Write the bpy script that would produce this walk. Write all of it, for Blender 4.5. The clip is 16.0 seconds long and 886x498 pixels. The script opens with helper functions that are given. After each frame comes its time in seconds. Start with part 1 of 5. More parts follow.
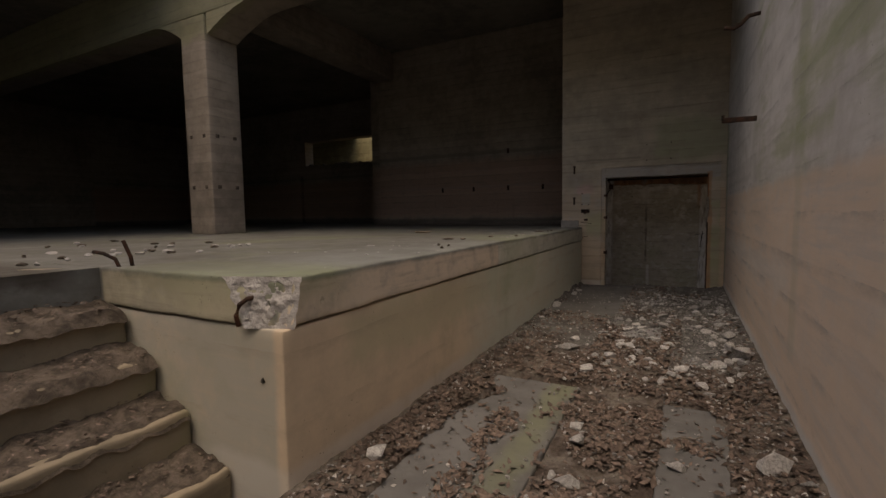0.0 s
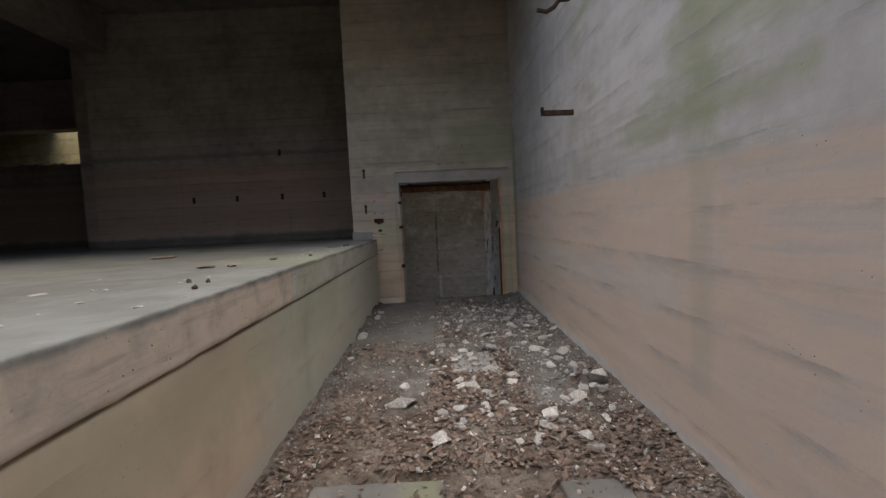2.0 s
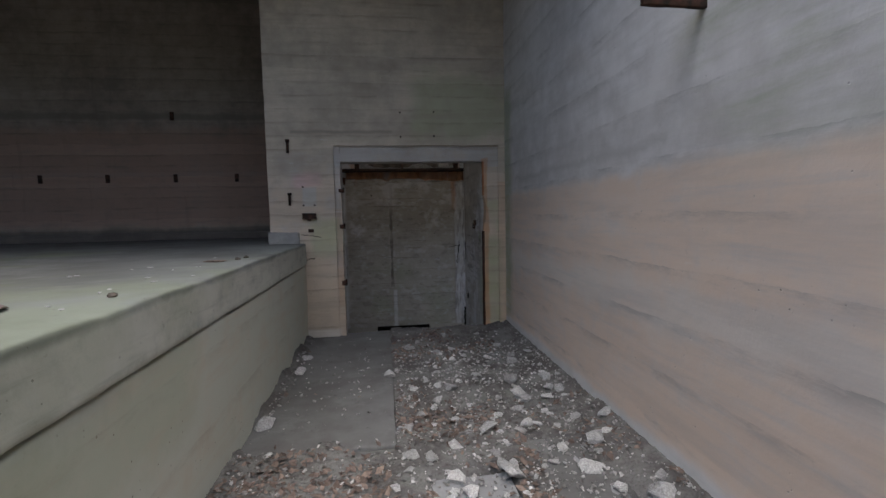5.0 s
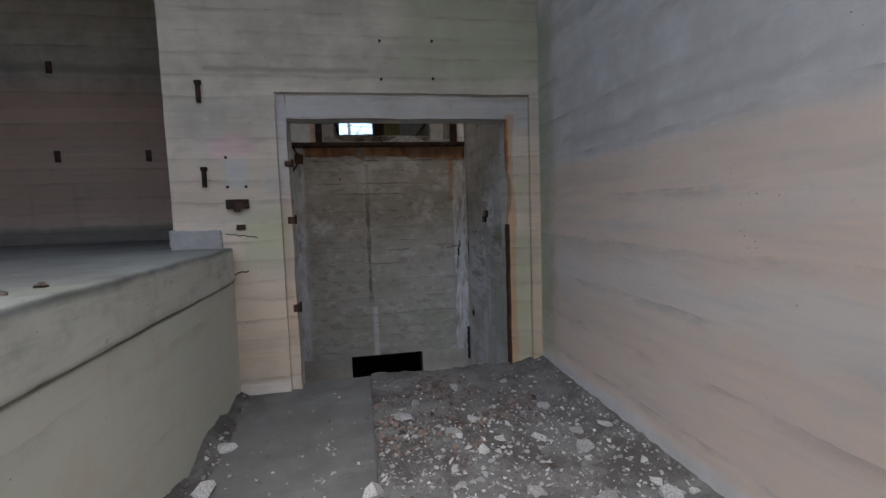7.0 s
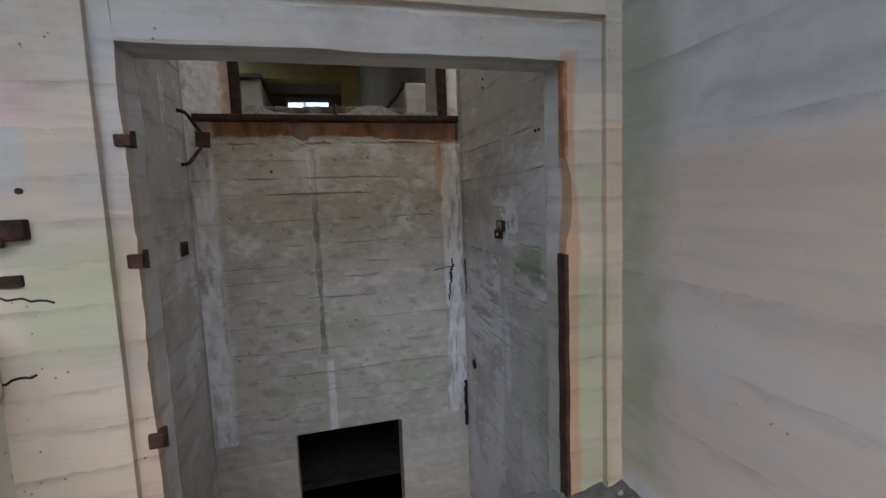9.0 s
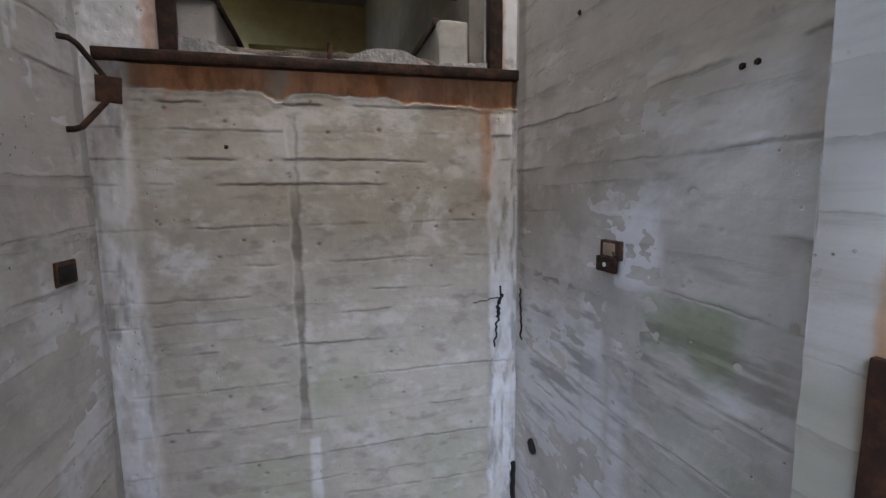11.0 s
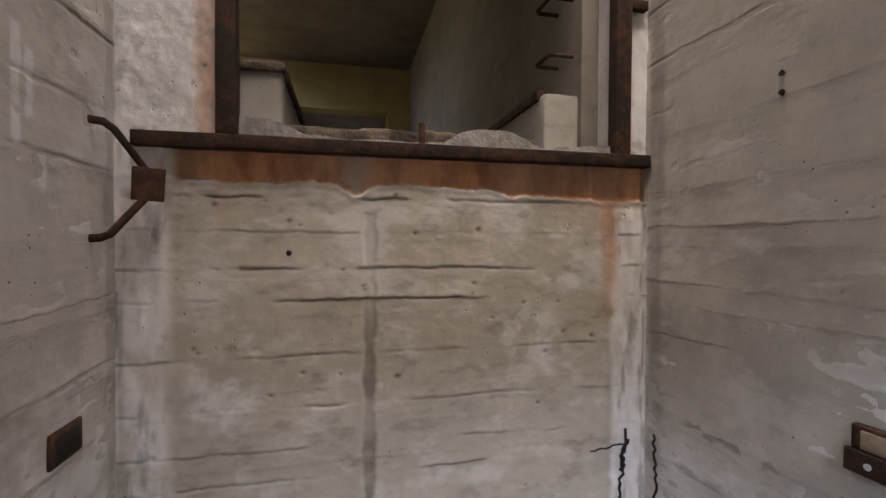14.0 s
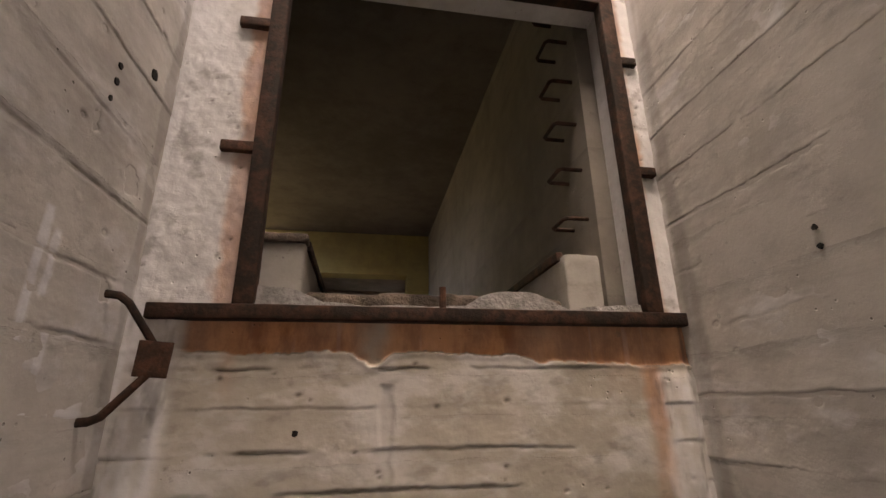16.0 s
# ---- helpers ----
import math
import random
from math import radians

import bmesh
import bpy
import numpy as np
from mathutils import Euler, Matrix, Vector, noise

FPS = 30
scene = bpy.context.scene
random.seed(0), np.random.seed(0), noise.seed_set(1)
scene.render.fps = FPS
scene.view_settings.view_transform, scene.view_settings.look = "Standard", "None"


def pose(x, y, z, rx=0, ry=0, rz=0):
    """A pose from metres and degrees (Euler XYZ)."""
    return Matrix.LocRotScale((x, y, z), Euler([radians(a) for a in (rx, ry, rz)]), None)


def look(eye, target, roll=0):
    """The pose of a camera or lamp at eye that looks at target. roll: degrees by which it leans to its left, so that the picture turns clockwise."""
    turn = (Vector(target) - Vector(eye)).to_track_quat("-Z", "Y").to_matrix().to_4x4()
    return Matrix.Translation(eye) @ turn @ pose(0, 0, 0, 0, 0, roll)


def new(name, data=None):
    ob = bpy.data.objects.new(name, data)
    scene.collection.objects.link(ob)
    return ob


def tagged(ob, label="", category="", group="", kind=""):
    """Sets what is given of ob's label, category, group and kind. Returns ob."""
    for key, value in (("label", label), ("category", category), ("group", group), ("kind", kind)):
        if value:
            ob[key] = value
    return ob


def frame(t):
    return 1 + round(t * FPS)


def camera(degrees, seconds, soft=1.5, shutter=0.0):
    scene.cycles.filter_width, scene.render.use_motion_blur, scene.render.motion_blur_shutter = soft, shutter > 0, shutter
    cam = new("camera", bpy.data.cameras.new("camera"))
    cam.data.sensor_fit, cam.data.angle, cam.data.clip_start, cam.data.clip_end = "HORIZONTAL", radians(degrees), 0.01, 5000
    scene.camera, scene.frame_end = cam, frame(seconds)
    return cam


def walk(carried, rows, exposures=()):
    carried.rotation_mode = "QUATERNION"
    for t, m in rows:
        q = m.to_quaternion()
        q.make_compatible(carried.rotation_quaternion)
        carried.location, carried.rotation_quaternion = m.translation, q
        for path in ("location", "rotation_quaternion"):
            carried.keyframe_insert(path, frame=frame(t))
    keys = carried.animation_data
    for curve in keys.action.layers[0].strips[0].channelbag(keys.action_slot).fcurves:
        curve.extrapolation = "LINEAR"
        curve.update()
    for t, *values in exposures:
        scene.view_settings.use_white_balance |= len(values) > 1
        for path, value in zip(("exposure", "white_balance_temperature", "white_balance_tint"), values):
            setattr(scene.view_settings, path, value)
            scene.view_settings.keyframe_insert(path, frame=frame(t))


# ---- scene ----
cam = camera(88.2, 16.0, soft=1.5)
PATH = [
    (0, (-0.012, 0.239, 1.521), (-0.94, 2.004, 1.365), -0.9),
    (0.5, (-0.114, 0.64, 1.498), (-0.813, 2.508, 1.354), -1.5),
    (1, (-0.368, 0.957, 1.452), (-0.838, 2.897, 1.32), -2.2),
    (1.5, (-0.601, 1.24, 1.489), (-0.82, 3.224, 1.359), -3.0),
    (2, (-0.717, 1.622, 1.496), (-0.702, 3.617, 1.365), -2.8),
    (2.5, (-0.829, 1.92, 1.521), (-0.726, 3.911, 1.367), -2.2),
    (3, (-0.965, 2.242, 1.53), (-0.825, 4.23, 1.37), -2.1),
    (3.5, (-0.865, 2.658, 1.518), (-0.73, 4.649, 1.373), -1.7),
    (4, (-0.831, 3.092, 1.526), (-0.65, 5.078, 1.377), -1.3),
    (4.2, (-0.848, 3.294, 1.534), (-0.651, 5.279, 1.386), -1.2),
    (6.5, (-0.868, 5.582, 1.425), (-0.549, 7.55, 1.261), -1.7),
    (7, (-0.864, 6.076, 1.415), (-0.513, 8.039, 1.251), -1.9),
    (7.5, (-0.947, 6.531, 1.452), (-0.545, 8.483, 1.288), -2.6),
    (8, (-0.879, 7.053, 1.419), (-0.455, 9.001, 1.262), -2.9),
    (8.2, (-0.838, 7.216, 1.465), (-0.397, 9.158, 1.279), -2.7),
    (10.3, (-0.649, 8.868, 1.595), (-0.094, 10.777, 1.37), -1.6),
    (10.5, (-0.646, 8.968, 1.592), (-0.089, 10.875, 1.362), -1.4),
    (11, (-0.627, 9.267, 1.611), (-0.129, 11.188, 1.359), -0.7),
    (11.5, (-0.686, 9.492, 1.625), (-0.202, 11.415, 1.368), -0.1),
    (12, (-0.809, 9.695, 1.67), (-0.336, 11.624, 1.436), 0.1),
    (12.5, (-0.847, 9.858, 1.749), (-0.388, 11.795, 1.552), 0.3),
    (13, (-0.873, 9.904, 1.809), (-0.433, 11.85, 1.662), 0.2),
    (13.5, (-0.88, 9.92, 1.859), (-0.452, 11.871, 1.765), 0.3),
    (14, (-0.872, 9.931, 1.888), (-0.45, 11.886, 1.854), 0.3),
    (14.5, (-0.875, 9.922, 1.911), (-0.466, 11.879, 1.947), 0.5),
    (15, (-0.877, 9.921, 1.92), (-0.496, 11.869, 2.165), 0.0),
    (15.5, (-0.872, 9.977, 1.909), (-0.528, 11.888, 2.387), -0.3),
    (16, (-0.862, 10.036, 1.929), (-0.537, 11.902, 2.571), -0.8),
]
EXPOSURES = [
    (0, 0.1, 8300, 13), (0.5, 0.6, 7700, 11), (1, 0.85, 7400, 10), (1.5, 1.0, 7100, 9), (2.5, 1.05, 6500, 7), (4, 1.1, 6100, 7), (7, 2.08, 6150, 6), (8.2, 2.55, 6250, 6),
    (10.3, 3.35, 6050, 7), (11, 3.55, 5950, 8), (12.5, 3.62, 6600, 11), (14, 3.55, 7000, 14), (16, 3.6, 7800, 18)]
walk(cam, [(t, look(eye, target, roll)) for t, eye, target, roll in PATH], EXPOSURES)

# ---- daylight: an overcast sky, seen through the open south side ----
world = bpy.data.worlds.new("sky")
scene.world = world
world.use_nodes = True
wt = world.node_tree
sky = wt.nodes.new("ShaderNodeTexSky")
sky.sky_type, sky.sun_disc = "NISHITA", False
sky.sun_elevation, sky.sun_rotation = radians(70), radians(187)
sky.air_density, sky.dust_density = 1.0, 4.0
wt.links.new(sky.outputs[0], wt.nodes["Background"].inputs[0])
wt.nodes["Background"].inputs[1].default_value = 0.15
sun = new("sun", bpy.data.lights.new("sun", "SUN"))
sun.data.energy, sun.data.angle, sun.data.color = 0.6, radians(60), (1.0, 0.97, 0.93)
sun.matrix_world = look((-0.4, -3.5, 10), (0, 0, 0))


# ---- materials ----
class Graph:
    """Small helper to write node materials as expressions."""

    def __init__(self, name):
        self.tear = None
        self.mat = bpy.data.materials.new(name)
        self.mat.use_nodes = True
        self.t = self.mat.node_tree
        self.bsdf = self.t.nodes["Principled BSDF"]
        tc = self.n("ShaderNodeTexCoord")
        self.p = tc.outputs["Object"]
        sep = self.n("ShaderNodeSeparateXYZ")
        self.put(sep.inputs[0], self.p)
        self.x, self.y, self.z = sep.outputs

    def n(self, kind):
        return self.t.nodes.new(kind)

    def put(self, socket, value):
        if isinstance(value, bpy.types.NodeSocket):
            self.t.links.new(value, socket)
        elif isinstance(value, tuple) and len(value) == 3 and socket.type == "RGBA":
            socket.default_value = (*value, 1)
        else:
            socket.default_value = value

    def m(self, op, a, b=0.0):
        k = self.n("ShaderNodeMath")
        k.operation = op
        self.put(k.inputs[0], a), self.put(k.inputs[1], b)
        return k.outputs[0]

    def mul(self, *v):
        out = v[0]
        for w in v[1:]:
            out = self.m("MULTIPLY", out, w)
        return out

    def add(self, a, b):
        return self.m("ADD", a, b)

    def stretch(self, sx, sy, sz, off=(0, 0, 0)):
        k = self.n("ShaderNodeMapping")
        self.put(k.inputs[0], self.p)
        k.inputs["Scale"].default_value, k.inputs["Location"].default_value = (sx, sy, sz), off
        return k.outputs[0]

    def noise(self, scale, detail=4, rough=0.55, at=None):
        k = self.n("ShaderNodeTexNoise")
        self.put(k.inputs["Vector"], at or self.p)
        k.inputs["Scale"].default_value, k.inputs["Detail"].default_value, k.inputs["Roughness"].default_value = scale, detail, rough
        return k.outputs[0]

    def cells(self, scale, at=None):
        k = self.n("ShaderNodeTexVoronoi")
        self.put(k.inputs["Vector"], at or self.p)
        k.inputs["Scale"].default_value = scale
        return k.outputs["Distance"]

    def step(self, a, lo, hi, out0=0.0, out1=1.0):
        k = self.n("ShaderNodeMapRange")
        k.interpolation_type = "SMOOTHSTEP"
        self.put(k.inputs[0], a)
        k.inputs[1].default_value, k.inputs[2].default_value, k.inputs[3].default_value, k.inputs[4].default_value = lo, hi, out0, out1
        if lo > hi:
            k.inputs[1].default_value, k.inputs[2].default_value, k.inputs[3].default_value, k.inputs[4].default_value = hi, lo, out1, out0
        return k.outputs[0]

    def mix(self, f, a, b):
        k = self.n("ShaderNodeMix")
        k.data_type = "RGBA"
        self.put(k.inputs[0], f), self.put(k.inputs[6], a), self.put(k.inputs[7], b)
        return k.outputs[2]

    def scale(self, colour, f):
        k = self.n("ShaderNodeMix")
        k.data_type, k.blend_type = "RGBA", "MULTIPLY"
        k.inputs[0].default_value = 1.0
        self.put(k.inputs[6], colour), self.put(k.inputs[7], f)
        return k.outputs[2]

    def patch(self, axes, soft=0.05, wobble=0.08, wscale=3.0):
        """A mask, 1 inside ranges of x, y, z, with a torn edge."""
        if self.tear is None:
            self.tear = self.add(self.noise(wscale, 6, 0.62), -0.5)
        w = self.mul(self.tear, wobble * 2)
        out = None
        for axis, lo, hi in axes:
            v = self.add({"x": self.x, "y": self.y, "z": self.z}[axis], w)
            for k in ([self.step(v, lo - soft, lo + soft)] if lo is not None else []) + ([self.step(v, hi + soft, hi - soft)] if hi is not None else []):
                out = k if out is None else self.mul(out, k)
        return out

    def attr(self, name):
        k = self.n("ShaderNodeAttribute")
        k.attribute_name = name
        return k.outputs["Fac"]

    def random(self):
        return self.n("ShaderNodeObjectInfo").outputs["Random"]

    def island(self):
        return self.n("ShaderNodeNewGeometry").outputs["Random Per Island"]

    def done(self, colour, rough=0.85, bump=None, depth=0.01, metal=0.0, spec=0.3):
        self.put(self.bsdf.inputs["Base Color"], colour)
        self.put(self.bsdf.inputs["Roughness"], rough)
        self.bsdf.inputs["Metallic"].default_value = metal
        self.bsdf.inputs["Specular IOR Level"].default_value = spec
        if bump is not None:
            k = self.n("ShaderNodeBump")
            k.inputs["Distance"].default_value, k.inputs["Strength"].default_value = depth, 1.0
            self.put(k.inputs["Height"], bump)
            self.put(self.bsdf.inputs["Normal"], k.outputs[0])
        return self.mat


def concrete(name, base, dark, board=0.155, lines=0.5, mottle=0.5, zones=(), algae=0.0, streaks=0.3, depth=0.012, fine=1.0, flake=0.0, smear=0.35, moss=None, joint=0.466, stains=False, brush=0.0):
    """Board-marked concrete, with painted, stained or shaded zones: (colour, strength, ranges, soft, wobble)."""
    g = Graph(name)
    big = g.noise(0.9, 6, 0.6)
    mid = g.noise(4.5, 7, 0.65)
    grain = g.noise(75, 3, 0.6)
    c = g.mix(g.step(g.add(g.mul(big, 0.55), g.mul(mid, 0.45)), 0.34, 0.62), dark, base)
    # each board has its own tone; joints are ragged, with soft grime under them
    wob = g.add(g.mul(g.add(g.noise(1.1, 2), -0.5), 0.05), g.mul(g.add(g.noise(7.0, 5, 0.7), -0.5), 0.035))
    zz = g.add(g.m("DIVIDE", g.add(g.z, wob), board), 50.0)
    row = g.m("FLOOR", zz)
    wn = g.n("ShaderNodeTexWhiteNoise")
    wn.noise_dimensions = "1D"
    g.put(wn.inputs["W"], row)
    tone = g.add(g.mul(wn.outputs["Value"], 0.3 * mottle), 1.0 - 0.15 * mottle)
    fr = g.m("FRACT", zz)
    near = g.add(g.m("ABSOLUTE", g.add(fr, -0.5)), g.mul(g.add(g.noise(11.0, 5, 0.75), -0.5), 0.07))
    gate = g.step(g.noise(1.6, 6, 0.75, g.stretch(1, 1, 5)), 0.46, 0.62)
    line = g.mul(g.step(near, joint, 0.505), gate, lines)
    grime = g.mul(g.step(fr, 0.72, 1.02), g.step(g.noise(1.9, 6, 0.7, g.stretch(0.9, 0.9, 3, (4, 1, 2))), 0.42, 0.66), smear)
    long_ = g.noise(2.4, 6, 0.7, g.stretch(0.45, 0.45, 5))
    worn = g.step(mid, 0.25, 0.55, 0.6, 1.0)
    for colour, strength, axes, soft, wobble in zones:
        k = g.mul(g.patch(axes, soft, wobble), worn, strength)
        c = g.mix(k, c, colour)
    c = g.scale(c, tone)
    if brush:
        # long dry brush strokes, pale over the coat, and small places where it has come off
        stroke = g.step(g.noise(1.5, 7, 0.66, g.stretch(0.5, 0.5, 3.6, (5, 2, 8))), 0.42, 0.68)
        c = g.mix(g.mul(stroke, brush * 0.6), c, tuple(min(0.8, 1.12 * v) for v in base))
        under = g.step(g.noise(1.7, 7, 0.66, g.stretch(0.45, 0.45, 4.2, (1, 9, 3))), 0.46, 0.7)
        c = g.mix(g.mul(under, brush), c, tuple(0.72 * v for v in dark))
        off = g.mul(g.step(g.noise(4.2, 8, 0.7, g.stretch(0.8, 0.8, 2.2, (3, 3, 7))), 0.66, 0.70), g.step(g.noise(0.8, 3), 0.45, 0.6))
        c = g.mix(g.mul(off, brush), c, (0.74, 0.73, 0.72))
    if flake:
        fl = g.mul(g.step(g.noise(2.3, 9, 0.72, g.stretch(1, 1, 1.3, (9, 2, 5))), 0.53, 0.61), flake)
        c = g.mix(fl, c, tuple(min(0.78, 1.25 * v + 0.03) for v in base))
    c = g.mix(g.mul(g.step(long_, 0.48, 0.72), smear), c, dark)
    c = g.mix(grime, c, tuple(0.5 * v for v in dark))
    if streaks:
        s = g.noise(2.2, 6, 0.7, g.stretch(3.0, 3.0, 0.3))
        c = g.mix(g.mul(g.step(s, 0.54, 0.78), streaks), c, tuple(0.55 * v for v in dark))
    if algae:
        a = g.mul(g.step(g.noise(0.7, 6, 0.65, g.stretch(1, 1, 1, (3, 7, 1))), 0.5, 0.68), algae)
        c = g.mix(a, c, (0.19, 0.22, 0.10))
    if moss:
        # green smears along the boards
        run = g.step(g.noise(1.0, 7, 0.68, g.stretch(0.5, 0.5, 3.2, (2, 3.3, 0.4))), 0.44, 0.64)
        c = g.mix(g.mul(run, g.patch(moss, 0.35, 0.3), 0.6), c, (0.32, 0.36, 0.21))
    c = g.mix(line, c, tuple(0.4 * v for v in dark))
    if stains:
        # whitewash, algae, rust, joint dirt and corner shade that the wall's own mesh carries
        c = g.mix(g.mul(g.attr("whitewash"), g.step(mid, 0.28, 0.5, 0.65, 1.0)), c, WHITE)
        c = g.mix(g.attr("algae"), c, (0.25, 0.28, 0.17))
        drip = g.noise(5.0, 7, 0.7, g.stretch(1.6, 1.6, 0.7))
        c = g.mix(g.attr("rust_stain"), c, g.mix(g.step(drip, 0.36, 0.66), (0.27, 0.105, 0.045), (0.55, 0.27, 0.125)))
        c = g.mix(g.attr("grime"), c, (0.085, 0.072, 0.058))
    pits = g.mul(g.step(g.cells(24), 0.13, 0.06), g.step(g.noise(3.1, 4), 0.54, 0.64))
    c = g.mix(g.mul(pits, 0.7), c, tuple(0.3 * v for v in dark))
    spots = g.step(g.noise(13, 5, 0.7), 0.64, 0.70)
    c = g.mix(g.mul(spots, 0.35 * fine), c, tuple(0.5 * v for v in dark))
    h = g.add(g.add(g.mul(mid, 0.42), g.mul(grain, 0.04)), g.add(g.mul(line, -0.5), g.mul(pits, -0.4)))
    h = g.add(h, g.add(g.mul(grime, -0.25), g.mul(wn.outputs["Value"], 0.10 * lines)))
    if flake:
        h = g.add(h, g.mul(fl, 0.10))
    return g.done(c, g.step(mid, 0.3, 0.7, 0.8, 0.95), h, depth, spec=0.22)


WHITE = (0.66, 0.66, 0.67)
east_mat = concrete("painted east wall", (0.67, 0.65, 0.64), (0.50, 0.48, 0.465), board=0.3, lines=0.05, mottle=0.3, streaks=0.0, depth=0.009, smear=0.5, fine=0.35, brush=0.24,
    moss=[("y", None, 6.2), ("z", 1.85, None)], zones=[
    ((0.67, 0.535, 0.43), 0.9, [("z", 0.2, 1.74)], 0.05, 0.08),
    ((0.62, 0.60, 0.57), 0.55, [("z", 0.85, 1.1), ("y", 4.2, 9.9)], 0.12, 0.3),
    ((0.38, 0.39, 0.28), 0.3, [("y", 3.9, 4.1), ("z", 0.5, 1.8)], 0.06, 0.1),
    ((0.34, 0.37, 0.22), 0.6, [("y", 3.85, 4.12), ("z", 1.8, 2.9)], 0.08, 0.22),
    ((0.36, 0.39, 0.23), 0.6, [("y", 3.2, 4.9), ("z", 1.93, 2.06)], 0.07, 0.16),
    ((0.36, 0.39, 0.23), 0.6, [("y", 2.4, 4.3), ("z", 2.25, 2.5)], 0.08, 0.2),
    ((0.30, 0.33, 0.20), 0.75, [("y", 9.5, 9.9), ("z", 0.2, 3.0)], 0.12, 0.2),
    ((0.60, 0.585, 0.57), 0.6, [("z", None, 0.16)], 0.06, 0.06),
    ((0.33, 0.32, 0.30), 0.4, [("z", 1.86, 1.91), ("y", 6.4, 9.3)], 0.03, 0.1)])
end_mat = concrete("painted end wall", (0.52, 0.447, 0.355), (0.345, 0.295, 0.235), lines=0.22, mottle=0.5, streaks=0.1, depth=0.010, smear=0.5, fine=0.6, brush=0.22, zones=[
    ((0.53, 0.43, 0.33), 0.8, [("z", 0.1, 1.95)], 0.25, 0.2),
    ((0.43, 0.42, 0.41), 0.7, [("y", 9.795, None), ("z", 2.1, 2.37)], 0.01, 0.03),
    ((0.42, 0.41, 0.40), 0.6, [("y", 9.795, None), ("x", None, -1.38), ("z", 0.9, 2.3)], 0.03, 0.1),
    ((0.40, 0.41, 0.24), 0.6, [("y", 9.795, None), ("x", 0.4, 0.62), ("z", None, 1.7)], 0.03, 0.15),
    ((0.58, 0.42, 0.29), 0.6, [("x", 0.55, None), ("y", None, 9.8), ("z", None, 1.9)], 0.01, 0.04),
    ((0.56, 0.555, 0.54), 0.8, [("y", 9.87, None), ("z", None, 2.3)], 0.01, 0.02),
    ((0.55, 0.33, 0.345), 0.5, [("x", -1.93, -1.62), ("z", 1.86, 2.03)], 0.05, 0.06),
    ((0.45, 0.45, 0.425), 0.8, [("x", -1.84, -1.68), ("z", 1.64, 1.86)], 0.02, 0.02),
    ((0.33, 0.37, 0.19), 0.5, [("z", 1.05, 1.5), ("x", -1.75, -1.4)], 0.08, 0.1),
    ((0.31, 0.34, 0.20), 0.5, [("z", 2.45, 3.2), ("x", -0.5, 0.65)], 0.15, 0.3),
    ((0.30, 0.33, 0.20), 0.4, [("x", 0.3, 0.6), ("z", 0.0, 1.2)], 0.06, 0.1),
    ((0.14, 0.13, 0.115), 0.5, [("z", 2.50, 2.535), ("x", -1.95, -0.75)], 0.015, 0.03),
    ((0.45, 0.25, 0.13), 0.8, [("x", 0.36, 0.435), ("z", 0.0, 2.2), ("y", None, 9.87)], 0.014, 0.05),
    ((0.42, 0.25, 0.14), 0.35, [("x", -1.45, -1.38), ("z", 0.4, 1.6), ("y", None, 9.86)], 0.012, 0.04),
    ((0.60, 0.585, 0.55), 0.7, [("z", None, 0.12), ("x", -1.9, -1.45)], 0.03, 0.03)])
platform_mat = concrete("platform side concrete", (0.68, 0.55, 0.41), (0.54, 0.44, 0.33), board=0.4, lines=0.05, mottle=0.12, streaks=0.12, depth=0.006, algae=0.25, fine=0.3, smear=0.3, zones=[
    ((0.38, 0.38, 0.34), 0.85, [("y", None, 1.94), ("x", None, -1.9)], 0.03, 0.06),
    ((0.62, 0.60, 0.57), 0.5, [("z", None, 0.17)], 0.04, 0.06),
    ((0.57, 0.585, 0.50), 0.9, [("y", 4.4, 10.0)], 0.6, 0.5),
    ((0.36, 0.39, 0.25), 0.38, [("z", 0.55, 0.95), ("y", 2.4, 6.5)], 0.12, 0.25)])
slab_mat = concrete("platform slab concrete", (0.195, 0.203, 0.193), (0.12, 0.12, 0.112), board=9.0, lines=0.0, streaks=0.0, mottle=0.2, depth=0.008, algae=0.3, flake=0.2, zones=[
    ((0.68, 0.575, 0.465), 0.92, [("z", None, 1.165), ("x", -1.9, None), ("y", 1.9, 5.0)], 0.02, 0.03),
    ((0.60, 0.59, 0.51), 0.88, [("z", None, 1.165), ("x", -1.9, None), ("y", 5.0, None)], 0.02, 0.03),
    ((0.55, 0.50, 0.38), 0.85, [("z", None, 1.165), ("x", -3.5, None), ("y", None, 1.94)], 0.02, 0.04),
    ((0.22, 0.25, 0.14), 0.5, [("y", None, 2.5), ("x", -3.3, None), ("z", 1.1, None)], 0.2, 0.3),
    # darker away from the trench: the hall's shade put into the slab colour
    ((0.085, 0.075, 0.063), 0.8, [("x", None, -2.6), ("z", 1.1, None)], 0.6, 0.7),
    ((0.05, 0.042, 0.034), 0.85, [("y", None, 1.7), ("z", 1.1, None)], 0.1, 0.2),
    # shade in front of the back wall, also put into the colour
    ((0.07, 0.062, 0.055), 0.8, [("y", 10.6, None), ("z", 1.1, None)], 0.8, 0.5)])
dusty_mat = concrete("dusty screed", (0.30, 0.303, 0.31), (0.20, 0.20, 0.205), board=9.0, lines=0.0, mottle=0.3, streaks=0.0, depth=0.008, flake=0.25)
stair_mat = concrete("stair concrete", (0.30, 0.25, 0.185), (0.20, 0.17, 0.125), board=9.0, lines=0.0, streaks=0.1, mottle=0.2, algae=0.35, flake=0.1)
